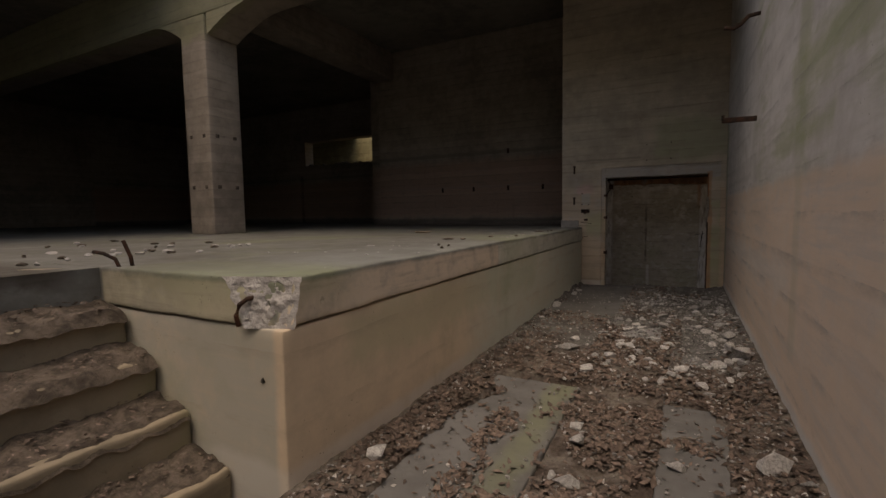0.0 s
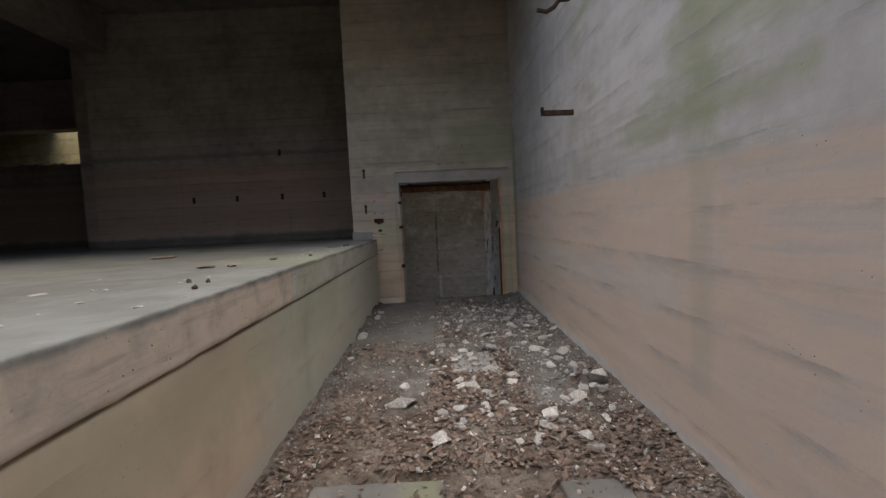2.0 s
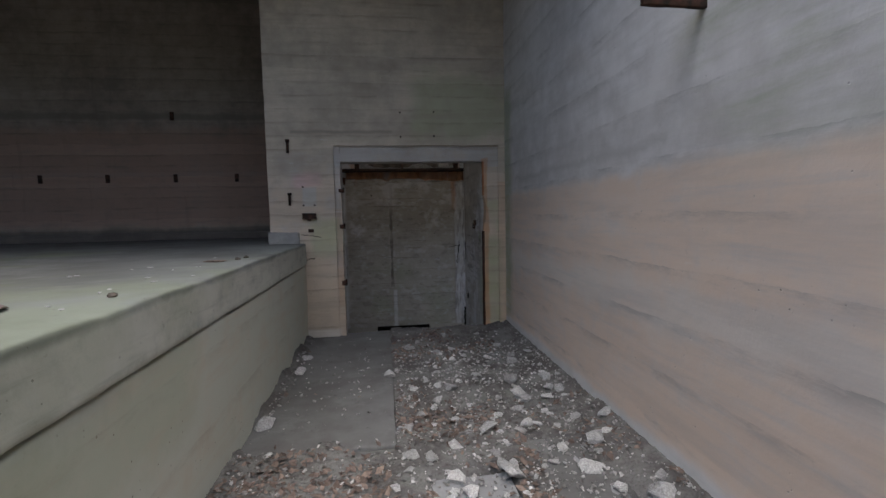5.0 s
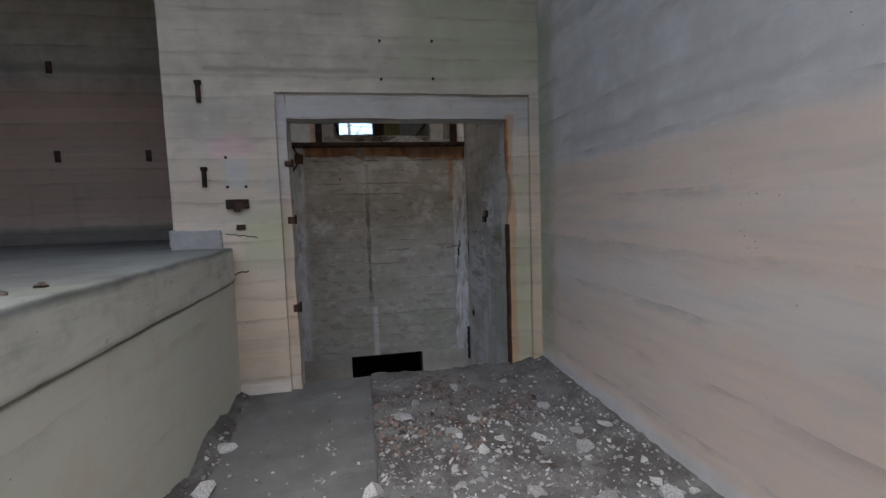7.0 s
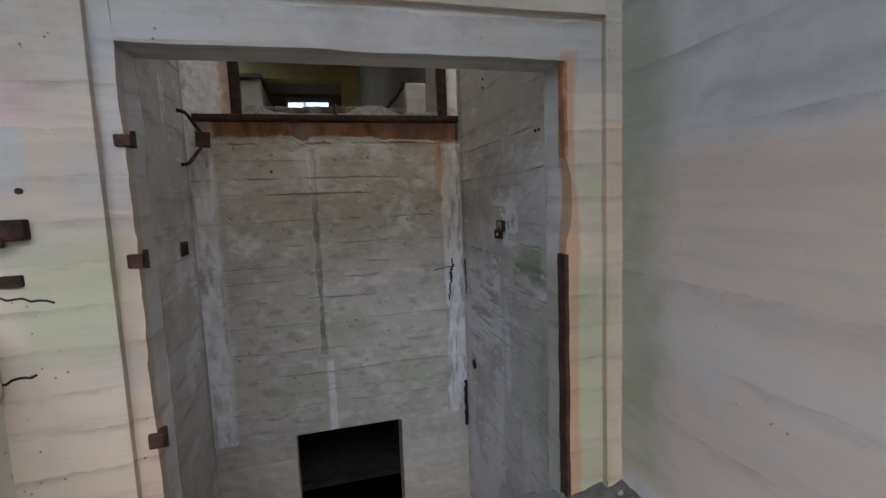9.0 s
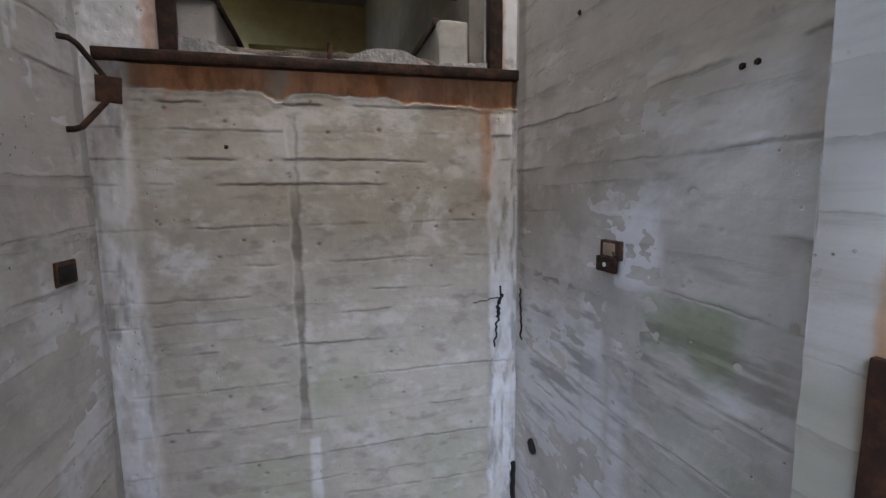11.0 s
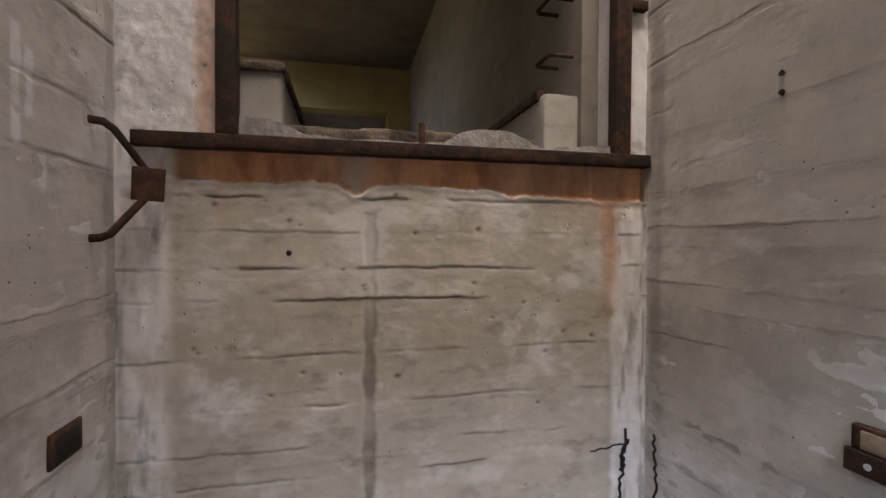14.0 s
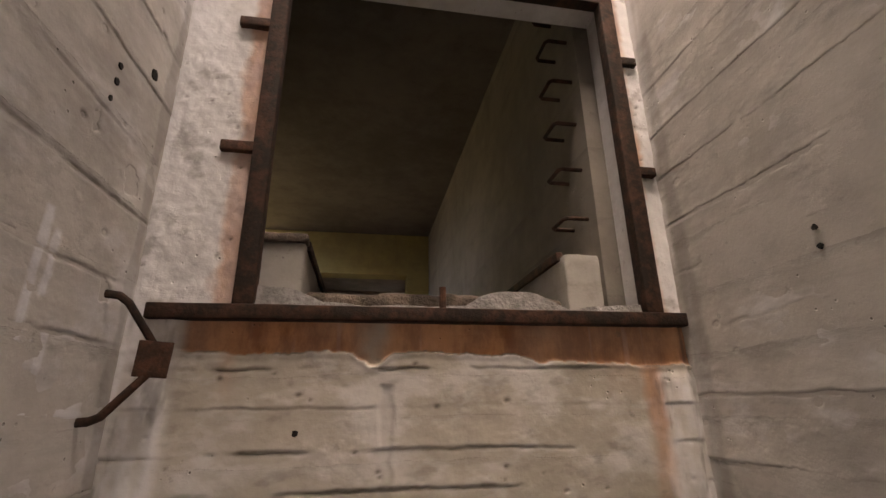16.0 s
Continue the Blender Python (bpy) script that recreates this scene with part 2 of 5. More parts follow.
hall_mat = concrete("unpainted hall concrete", (0.33, 0.277, 0.23), (0.195, 0.163, 0.135), board=0.17, lines=0.4, mottle=0.6, smear=0.45, zones=[
    ((0.33, 0.325, 0.30), 0.6, [("z", 2.2, 2.27), ("y", 11.5, None)], 0.02, 0.02),
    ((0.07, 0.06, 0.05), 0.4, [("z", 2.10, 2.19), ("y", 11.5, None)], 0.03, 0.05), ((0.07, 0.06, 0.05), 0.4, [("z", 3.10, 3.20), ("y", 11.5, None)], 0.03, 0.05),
    ((0.33, 0.21, 0.155), 0.75, [("z", 1.4, 2.95), ("y", 11.5, None)], 0.12, 0.2),
    # shade at the foot of the back wall and kerb, painted in
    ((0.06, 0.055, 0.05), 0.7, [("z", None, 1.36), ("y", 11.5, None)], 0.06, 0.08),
    ((0.27, 0.27, 0.15), 0.6, [("y", None, 6.0), ("z", 4.8, None)], 0.1, 0.3)])
# darker copy of the ceiling concrete: the room's dimness is in its colour
room_ceiling_mat = concrete("dim room ceiling", (0.15, 0.135, 0.12), (0.09, 0.08, 0.07), board=9.0, lines=0.0, mottle=0.3, streaks=0.0)
ceiling_mat = concrete("dark ceiling concrete", (0.24, 0.22, 0.19), (0.14, 0.125, 0.11), board=9.0, lines=0.0, mottle=0.3, streaks=0.0)
shaft_back_mat = concrete("shaft infill wall", (0.45, 0.415, 0.36), (0.335, 0.308, 0.262), board=0.145, lines=0.0, mottle=0.12, depth=0.012, streaks=0.06, flake=0.12, smear=0.3, stains=True)
shaft_side_mat = concrete("shaft side wall", (0.52, 0.495, 0.46), (0.37, 0.346, 0.318), board=0.235, lines=0.0, mottle=0.15, depth=0.012, streaks=0.12, flake=0.25, smear=0.45, stains=True)
strip_mat = concrete("white plaster", (0.60, 0.60, 0.605), (0.42, 0.41, 0.405), board=9.0, lines=0.0, mottle=0.3, streaks=0.1, depth=0.02, flake=0.35, smear=0.3, stains=True)
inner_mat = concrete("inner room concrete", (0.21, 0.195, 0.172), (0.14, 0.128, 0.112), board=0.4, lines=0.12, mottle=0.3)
cheek_mat = concrete("dirty white cheek wall", (0.31, 0.297, 0.28), (0.20, 0.19, 0.175), board=9.0, lines=0.0, mottle=0.3, flake=0.3)
yellow_mat = concrete("yellow distempered wall", (0.44, 0.375, 0.16), (0.32, 0.27, 0.12), board=9.0, lines=0.0, mottle=0.3, streaks=0.3)
out_mat = concrete("outer retaining wall", (0.44, 0.385, 0.22), (0.24, 0.205, 0.11), board=0.5, lines=0.5, mottle=0.4, algae=0.3, smear=0.6)
patch_mat = concrete("pale screed", (0.15, 0.148, 0.147), (0.092, 0.09, 0.087), board=9.0, lines=0.0, mottle=0.3, streaks=0.0, depth=0.008, flake=0.25, zones=[
    ((0.19, 0.205, 0.12), 0.55, [("x", -0.98, -0.8), ("y", None, 4.2)], 0.06, 0.14)])


def rust(name, a=(0.020, 0.013, 0.010), b=(0.075, 0.034, 0.021)):
    g = Graph(name)
    c = g.mix(g.step(g.noise(14, 6, 0.7), 0.4, 0.7), a, b)
    return g.done(c, 0.8, g.noise(70, 4), 0.003, metal=0.25, spec=0.3)


rust_dark = rust("dark rusted steel")
rust_red = rust("red-brown rusted steel", (0.045, 0.025, 0.018), (0.12, 0.052, 0.03))
rust_orange = rust("orange rusted edge", (0.30, 0.13, 0.06), (0.46, 0.24, 0.12))


def plain(name, a, b, scale=8, rough=0.9, bump=40, depth=0.004, by="object", spread=0.35):
    g = Graph(name)
    c = g.mix(g.step(g.noise(scale, 5, 0.65), 0.35, 0.65), a, b)
    r = g.random() if by == "object" else g.island()
    c = g.scale(c, g.add(g.mul(r, 2 * spread), 1 - spread))
    return g.done(c, rough, g.noise(bump, 4), depth, spec=0.25)


stone_mat = plain("broken concrete", (0.27, 0.265, 0.26), (0.47, 0.465, 0.46), 9, spread=0.35)
gravel_mat = plain("concrete crumbs", (0.19, 0.18, 0.173), (0.38, 0.37, 0.36), 9, by="island", spread=0.5)
leaf_mat = plain("dead leaves", (0.10, 0.075, 0.063), (0.175, 0.133, 0.112), 30, by="island", spread=0.45)
g = Graph("leaf mould and dust")
n1 = g.step(g.noise(3.0, 6, 0.7), 0.38, 0.62)
far = g.step(g.add(g.y, g.mul(g.noise(1.5, 4), 1.6)), 5.2, 6.8)
c = g.mix(n1, g.mix(far, (0.07, 0.053, 0.044), (0.092, 0.087, 0.083)), g.mix(far, (0.17, 0.148, 0.13), (0.17, 0.165, 0.16)))
c = g.mix(g.mul(g.step(g.noise(55, 4, 0.7), 0.5, 0.7), 0.5), c, (0.06, 0.05, 0.042))
soil_mat = g.done(c, 0.95, g.add(g.noise(60, 5), g.mul(g.noise(14, 4), 1.5)), 0.014, spec=0.2)
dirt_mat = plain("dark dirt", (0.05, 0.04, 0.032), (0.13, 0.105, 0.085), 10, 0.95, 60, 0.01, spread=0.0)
sill_mat = plain("crumbled sill concrete", (0.16, 0.154, 0.15), (0.27, 0.263, 0.257), 14, 0.95, 50, 0.012, spread=0.0)
chip_mat = plain("fresh broken concrete", (0.34, 0.325, 0.315), (0.46, 0.445, 0.435), 14, 0.95, 50, 0.012, spread=0.0)
wood_mat = plain("pale dirty wood", (0.20, 0.15, 0.105), (0.30, 0.235, 0.17), 20, 0.9, 40, 0.003, spread=0.0)
# near-black colour stands in for the shade inside holes, cracks and the duct
black_mat = plain("black hollow shade", (0.012, 0.011, 0.010), (0.03, 0.028, 0.025), spread=0.0)
ground_mat = plain("woodland ground", (0.06, 0.07, 0.03), (0.13, 0.11, 0.07), 0.6, 0.95, 8, 0.03, spread=0.0)
bark_mat = plain("bark", (0.10, 0.085, 0.07), (0.2, 0.18, 0.16), 12, 0.95, 30, 0.01)
frame_mat = plain("old white window paint", (0.55, 0.53, 0.48), (0.42, 0.40, 0.35), 12, 0.6, spread=0.0)
glass = Graph("window glass")
glass.bsdf.inputs["Transmission Weight"].default_value = 1.0
glass_mat = glass.done((0.95, 0.97, 0.96), 0.02, spec=0.5)


# ---- mesh helpers ----
class Build:
    def __init__(self):
        self.v, self.f = [], []

    def add(self, v, f):
        o = len(self.v)
        self.v.extend(v)
        self.f.extend(tuple(i + o for i in q) for q in f)
        return self

    def mesh(self, name, mat, smooth=True):
        me = bpy.data.meshes.new(name)
        me.from_pydata([tuple(p) for p in self.v], [], self.f)
        me.materials.append(mat)
        if smooth:
            bm = bmesh.new()
            bm.from_mesh(me)
            bmesh.ops.remove_doubles(bm, verts=bm.verts, dist=2e-5)
            bm.to_mesh(me)
            bm.free()
            me.shade_smooth()
            me.set_sharp_from_angle(angle=radians(42))
        me.update()
        return me


def part(name, b, mat, parent=None, label="", smooth=True):
    """One mesh object from a Build, under a thing or a part (or a thing itself)."""
    me = b.mesh(name, mat, smooth) if isinstance(b, Build) else b
    ob = new(name, me)
    if parent is not None:
        ob.parent = parent
    if label:
        ob["label"] = label
    return ob


def thing(name, label, category, at=(0, 0, 0), kind="", group=""):
    return tagged(new(name), label, category, group, kind)


def structure(name, b, mat, label, category):
    return tagged(part(name, b, mat), label, category, kind="structure")


def ticks(a, b, step, r):
    n = max(1, round((b - a) / step))
    t = set(np.round(np.linspace(a, b, n + 1), 5))
    if r > 0:
        t |= {round(a + r * k, 5) for k in (0.3, 1.0)} | {round(b - r * k, 5) for k in (0.3, 1.0)}
    return sorted(t)


def hash1(k):
    return math.sin(k * 127.1 + 3.7) * 43758.5453 % 1.0


def rough_box(b, lo, hi, step=0.08, amp=0.003, r=0.0, board=0.0, skip="", nscale=2.0, seed=0.0):
    """A box of uneven, worn concrete: subdivided faces, rounded edges (r) and board steps."""
    lo, hi = Vector(lo), Vector(hi)
    st = step if isinstance(step, tuple) else (step,) * 3
    axes = [ticks(lo[i], hi[i], st[i], r) for i in range(3)]
    inner_lo, inner_hi = lo + Vector((r, r, r)), hi - Vector((r, r, r))
    for ax in range(3):
        u, w = (ax + 1) % 3, (ax + 2) % 3
        for side in (0, 1):
            if "xyz"[ax] + "-+"[side] in skip:
                continue
            verts, faces = [], []
            cu, cw = axes[u], axes[w]
            nrm = Vector((0, 0, 0))
            nrm[ax] = 1 if side else -1
            for a in cu:
                for c in cw:
                    p = Vector((0, 0, 0))
                    p[ax], p[u], p[w] = (hi[ax] if side else lo[ax]), a, c
                    if r > 0:
                        q = Vector([min(max(p[i], inner_lo[i]), inner_hi[i]) for i in range(3)])
                        d = p - q
                        if d.length > 1e-9:
                            p = q + d.normalized() * r
                    if amp:
                        s = p * nscale + Vector((seed, seed, seed))
                        p = p + amp * (noise.noise_vector(s) + 0.6 * noise.noise_vector(s * 4.3))
                    if board and ax != 2:
                        k = p.z / board + 50 + 0.02 * noise.noise(Vector((p.x * 1.5, p.y * 1.5, 0)))
                        fr = k - math.floor(k)
                        p = p + nrm * ((hash1(math.floor(k) + ax * 7) - 0.5) * 0.005 - (0.002 if fr < 0.09 else 0.0))
                    verts.append(p)
            n2 = len(cw)
            for i in range(len(cu) - 1):
                for j in range(n2 - 1):
                    q = (i * n2 + j, (i + 1) * n2 + j, (i + 1) * n2 + j + 1, i * n2 + j + 1)
                    faces.append(q if side else q[::-1])
            b.add(verts, faces)
    return b


def box(lo, hi, **k):
    return rough_box(Build(), lo, hi, **k)


def bar(b, points, r, sides=8, flat=1.0):
    """A round or flattened rod along points."""
    pts = [Vector(p) for p in points]
    rings = []
    for i, p in enumerate(pts):
        t = (pts[min(i + 1, len(pts) - 1)] - pts[max(i - 1, 0)]).normalized()
        a = t.cross(Vector((0, 0, 1)) if abs(t.z) < 0.9 else Vector((1, 0, 0))).normalized()
        c = a.cross(t)
        rings.append([p + r * (math.cos(2 * math.pi * k / sides) * a * flat + math.sin(2 * math.pi * k / sides) * c) for k in range(sides)])
    v = [q for ring in rings for q in ring]
    f = [(i * sides + k, i * sides + (k + 1) % sides, (i + 1) * sides + (k + 1) % sides, (i + 1) * sides + k) for i in range(len(pts) - 1) for k in range(sides)]
    f += [tuple(range(sides))[::-1], tuple((len(pts) - 1) * sides + k for k in range(sides))]
    return b.add(v, f)


def shard(b, centre, size, seed, points=16, flat=0.7):
    """A broken lump: the hull of scattered points."""
    rnd = random.Random(seed)
    bm = bmesh.new()
    for _ in range(points):
        d = Vector((rnd.gauss(0, 1), rnd.gauss(0, 1), rnd.gauss(0, 1))).normalized() * rnd.uniform(0.8, 1.0)
        bm.verts.new((d.x * size[0], d.y * size[1], d.z * size[2]))
    bmesh.ops.convex_hull(bm, input=bm.verts)
    bmesh.ops.delete(bm, geom=[v for v in bm.verts if not v.link_faces], context="VERTS")
    bm.verts.index_update()
    b.add([v.co + Vector(centre) for v in bm.verts], [tuple(v.index for v in f.verts) for f in bm.faces])
    bm.free()
    return b


def vnoise(u, v, seed):
    i, j = np.floor(u), np.floor(v)
    f, g_ = u - i, v - j
    f, g_ = f * f * (3 - 2 * f), g_ * g_ * (3 - 2 * g_)

    def h(a, b_):
        return np.sin(a * 127.1 + b_ * 311.7 + seed * 74.7) * 43758.5453 % 1.0

    return 2 * ((h(i, j) * (1 - f) + h(i + 1, j) * f) * (1 - g_) + (h(i, j + 1) * (1 - f) + h(i + 1, j + 1) * f) * g_) - 1


def nfbm(u, v, seed, octaves=4, gain=0.55):
    out, amp, total = 0.0, 1.0, 0.0
    for k in range(octaves):
        out = out + amp * vnoise(u * 2 ** k + 13.7 * k, v * 2 ** k - 7.3 * k, seed + k)
        total += amp
        amp *= gain
    return out / total


def ss(a, lo, hi):
    t_ = np.clip((a - lo) / (hi - lo), 0, 1)
    return t_ * t_ * (3 - 2 * t_)


class Relief:
    """A dense uneven wall face over (u, z), with its depth, stains and corner shade on it."""

    def __init__(self, u, z, seed):
        self.u, self.z = np.meshgrid(u, z, indexing="ij")
        self.seed = seed
        self.h = 0.005 * nfbm(self.u * 1.5, self.z * 1.5, seed, 3) + 0.0016 * nfbm(self.u * 14, self.z * 24, seed + 9, 3)
        self.stain = {k: np.zeros_like(self.u) for k in ("whitewash", "algae", "rust_stain", "grime")}

    def mark(self, kind, mask):
        self.stain[kind] = np.clip(np.maximum(self.stain[kind], mask), 0, 1)

    def rect(self, u0, u1, z0, z1, soft=0.02, wobble=0.03, fine=6.0):
        """A patch with torn edges."""
        w = wobble * nfbm(self.u * fine, self.z * fine, self.seed + 31, 5, 0.6)
        w2 = wobble * nfbm(self.u * fine, self.z * fine, self.seed + 47, 5, 0.6)
        return ss(self.u + w, u0 - soft, u0 + soft) * ss(-self.u + w, -u1 - soft, -u1 + soft) * ss(self.z + w2, z0 - soft, z0 + soft) * ss(-self.z + w2, -z1 - soft, -z1 + soft)

    def boards(self, joints, lip=0.006, groove=0.007, dirt=0.8, wide=0.016, wander=0.010, breaks=(-0.28, 0.1)):
        """Ragged board joints: a sagging lip above each one, a groove and dirt under it."""
        u, z, sd = self.u[:, :1], self.z, self.seed
        rag = nfbm(self.u * 26, z * 34, sd + 3, 3)
        patchy = ss(nfbm(self.u * 6, z * 10, sd + 5, 4), -0.25, 0.35)
        for k, zj in enumerate(joints):
            row = np.full_like(u, 3.7 * k)
            d = z - zj - wander * nfbm(u * 1.6, row, sd + 11, 2) - 0.009 * nfbm(u * 9, row, sd + 12, 4, 0.65) - 0.004 * rag
            gate = ss(nfbm(u * 4.2, row + 1.3, sd + 13, 4), *breaks) * (0.35 + 0.65 * hash1(k * 1.7 + sd))
            fray = gate * (0.55 + 0.45 * ss(nfbm(u * 17, row + 2.1, sd + 14, 3), -0.2, 0.2))
            self.h += (hash1(k + sd) - 0.5) * 0.003 * ss(d, -0.003, 0.003) * np.exp(-np.maximum(d, 0) / 0.12)
            self.h += fray * (lip * (1 + 0.6 * rag) * ss(d, -0.002, 0.006) * np.exp(-np.maximum(d, 0) / 0.024) - groove * np.exp(-(d / 0.006) ** 2))
            self.mark("grime", fray * dirt * 0.7 * np.exp(-(d / 0.005) ** 2))
            self.mark("grime", gate * dirt * 0.8 * patchy * ss(d, 0.010, -0.002) * np.exp(-np.maximum(-d, 0) / wide))

    def pits(self, n, r0=0.004, r1=0.011):
        rnd = random.Random(self.seed)
        u0, u1, z0, z1 = self.u[0, 0], self.u[-1, 0], self.z[0, 0], min(self.z[0, -1], 3.6)
        for _ in range(n):
            a, c_, r = rnd.uniform(u0, u1), rnd.uniform(max(z0, -0.3), z1), rnd.uniform(r0, r1)
            i0, i1 = np.searchsorted(self.u[:, 0], (a - 0.05, a + 0.05))
            j0, j1 = np.searchsorted(self.z[0], (c_ - 0.05, c_ + 0.05))
            q = np.exp(-(((self.u[i0:i1, j0:j1] - a) * rnd.uniform(0.6, 1.0)) ** 2 + (self.z[i0:i1, j0:j1] - c_) ** 2) / r ** 2)
            self.h[i0:i1, j0:j1] -= 0.007 * q
            self.stain["grime"][i0:i1, j0:j1] = np.maximum(self.stain["grime"][i0:i1, j0:j1], 0.75 * q)

    def smudges(self, strength, su=7.0, sz=20.0):
        self.mark("grime", strength * ss(nfbm(self.u * su, self.z * sz, self.seed + 21, 5, 0.6), 0.18, 0.5))

    def mesh(self, name, mat, axis, plane, facing, solid=None):
        """The face at plane on an axis (0 or 1), turned to facing, with an optional solid behind."""
        nu, nz = self.u.shape
        out = plane + facing * self.h
        v = np.stack((out, self.u, self.z) if axis == 0 else (self.u, out, self.z), -1).reshape(-1, 3)
        i, j = np.meshgrid(np.arange(nu - 1), np.arange(nz - 1), indexing="ij")
        q = np.stack((i * nz + j, (i + 1) * nz + j, (i + 1) * nz + j + 1, i * nz + j + 1), -1).reshape(-1, 4)
        if (axis == 0) == (facing < 0):
            q = q[:, ::-1]
        verts, faces = v.tolist(), q.tolist()
        extra = solid.v if solid else []
        if solid:
            o = len(verts)
            verts += [tuple(p) for p in solid.v]
            faces += [tuple(k + o for k in f_) for f_ in solid.f]
        me = bpy.data.meshes.new(name)
        me.from_pydata(verts, [], faces)
        me.materials.append(mat)
        for key, mask in self.stain.items():
            layer = me.attributes.new(key, "FLOAT", "POINT")
            layer.data.foreach_set("value", np.concatenate((mask.ravel(), np.zeros(len(extra)))).astype(np.float32))
        me.shade_smooth()
        me.set_sharp_from_angle(angle=radians(60))
        me.update()
        return me


def span(*stretches):
    """Grid lines along stretches (from, to, step)."""
    return np.unique(np.round(np.concatenate([np.linspace(a, b_, max(2, round((b_ - a) / st) + 1)) for a, b_, st in stretches]), 4))


# ---- the large structure ----
FLAT = dict(step=5.0, amp=0.0)
ALL = ("x-", "x+", "y-", "y+", "z-", "z+")


def wall(lo, hi, faces, step=0.06, amp=0.004, board=0.0, nscale=2.0, b=None):
    """A thick wall whose named faces are uneven; the others are plain."""
    b = b or Build()
    rough_box(b, lo, hi, step=step, amp=amp, board=board, nscale=nscale, skip=" ".join(a for a in ALL if a not in faces))
    rough_box(b, lo, hi, step=50.0, amp=0.0, skip=" ".join(faces))
    return b


# unseen roof and wall limits, set by how far daylight should reach
TOP, ROOF_EDGE, ROOF_SOUTH, EAST_TOP, SKY_BLOCK_TOP = 6.3, -8.7, 5.4, 3.9, 7.6
b = wall((0.65, -3.0, -0.3), (1.15, 9.95, EAST_TOP), ("x-",), step=(1, 0.08, 0.05), amp=0.006, nscale=1.2)
# upper wall is out of view, added to stop light from the east
wall((0.65, 5.5, EAST_TOP), (1.15, 9.95, TOP), ("x-",), step=(1, 0.08, 0.05), amp=0.006, nscale=1.2, b=b)
structure("wall_east", b, east_mat,
          "tall concrete wall with peeling ochre and grey paint", "wall")

# end wall: pier, lintel and strip round the doorway, with a stepped rebate
b = wall((-2.23, 9.77, -0.3), (-1.46, 9.95, TOP), ("y-", "x-"), step=(0.05, 0.05, 0.03), board=0.155)
wall((-1.46, 9.77, 2.355), (0.565, 9.95, TOP), ("y-", "z-"), step=(0.05, 0.05, 0.03), board=0.155, b=b)
wall((0.565, 9.77, -0.3), (0.65, 9.95, TOP), ("y-",), step=(0.05, 0.05, 0.03), board=0.155, b=b)
structure("wall_end", b, end_mat, "board-marked concrete end wall with faded ochre paint", "wall")
b = wall((-1.52, 9.806, -0.3), (-1.385, 10.0, 2.36), ("y-", "x+"), step=(0.03, 0.03, 0.03), amp=0.008, nscale=5)
wall((0.375, 9.806, -0.3), (0.62, 10.0, 2.36), ("y-", "x-"), step=(0.03, 0.03, 0.03), amp=0.0045, nscale=5, b=b)
wall((-1.385, 9.806, 2.165), (0.375, 10.0, 2.36), ("y-", "z-"), step=(0.03, 0.03, 0.03), amp=0.005, nscale=4, b=b)
for p in b.v:
    if 0.3 < p[0] < 0.42 and 1.36 < p[2] < 1.74:
        p[0] += 0.035 * math.sin(math.pi * (p[2] - 1.36) / 0.38) ** 0.7 * max(0.0, 1 - (p[1] - 9.806) / 0.13)
structure("door_frame", b, end_mat, "rebated concrete door surround with chipped edges", "door frame")

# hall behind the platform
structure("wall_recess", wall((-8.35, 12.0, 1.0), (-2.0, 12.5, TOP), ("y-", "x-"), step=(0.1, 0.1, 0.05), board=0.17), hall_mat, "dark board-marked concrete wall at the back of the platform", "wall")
structure("kerb", box((-8.3, 11.93, 1.15), (-2.24, 12.02, 1.29), step=0.08, amp=0.006, r=0.02), hall_mat, "low dark concrete kerb along the back wall", "kerb")
structure("wall_return", box((-2.23, 9.95, 1.0), (-2.0, 12.0, TOP), step=0.2, amp=0.003), hall_mat, "concrete wall beside the shaft", "wall")
b = Build()
rough_box(b, (-24, 16.0, 1.0), (-15.3, 16.5, TOP), **FLAT)
rough_box(b, (-15.3, 16.0, 1.0), (-9.0, 16.5, 3.74), step=(0.15, 0.5, 0.1), amp=0.01)
rough_box(b, (-15.3, 16.0, 4.82), (-9.0, 16.5, TOP), **FLAT)
rough_box(b, (-9.0, 12.5, 1.0), (-8.35, 16.5, TOP), **FLAT)
structure("wall_far", b, hall_mat, "far concrete wall with a wide slot opening", "wall")
b = Build()
rr = random.Random(5)
for k in range(26):
    shard(b, (-15.2 + 0.24 * k, 16.1 + rr.uniform(0, 0.3), 3.72 + rr.uniform(0, 0.05)), (rr.uniform(0.1, 0.25), 0.15, rr.uniform(0.04, 0.14)), 500 + k, 12)
tagged(part("rubble_heap", b, dirt_mat, smooth=False), "dark rubble lying along the slot sill", "rubble", kind="stuff")
# unseen slab, added so the daylight behind the slot fades to the left
structure("slot_cover", box((-24, 16.5, 5.4), (-14.2, 18.4, 5.6), **FLAT), ceiling_mat, "unseen slab added to dim the left of the far slot", "ceiling")
structure("pilaster", box((-16.05, 15.8, 1.19), (-15.45, 16.0, 3.3), step=0.2, amp=0.005, r=0.02), hall_mat, "short concrete pilaster on the far wall", "pilaster")
structure("wall_west", box((-24.5, -3.0, -0.3), (-24.0, 16.5, TOP), **FLAT), hall_mat, "distant concrete side wall", "wall")
b = Build()
rough_box(b, (-24.5, ROOF_SOUTH, TOP), (1.15, 9.95, TOP + 0.4), **FLAT)
# unseen roof south of the beam, added to keep the west side dim
rough_box(b, (-24.5, -3.4, TOP), (ROOF_EDGE, ROOF_SOUTH, TOP + 0.4), **FLAT)
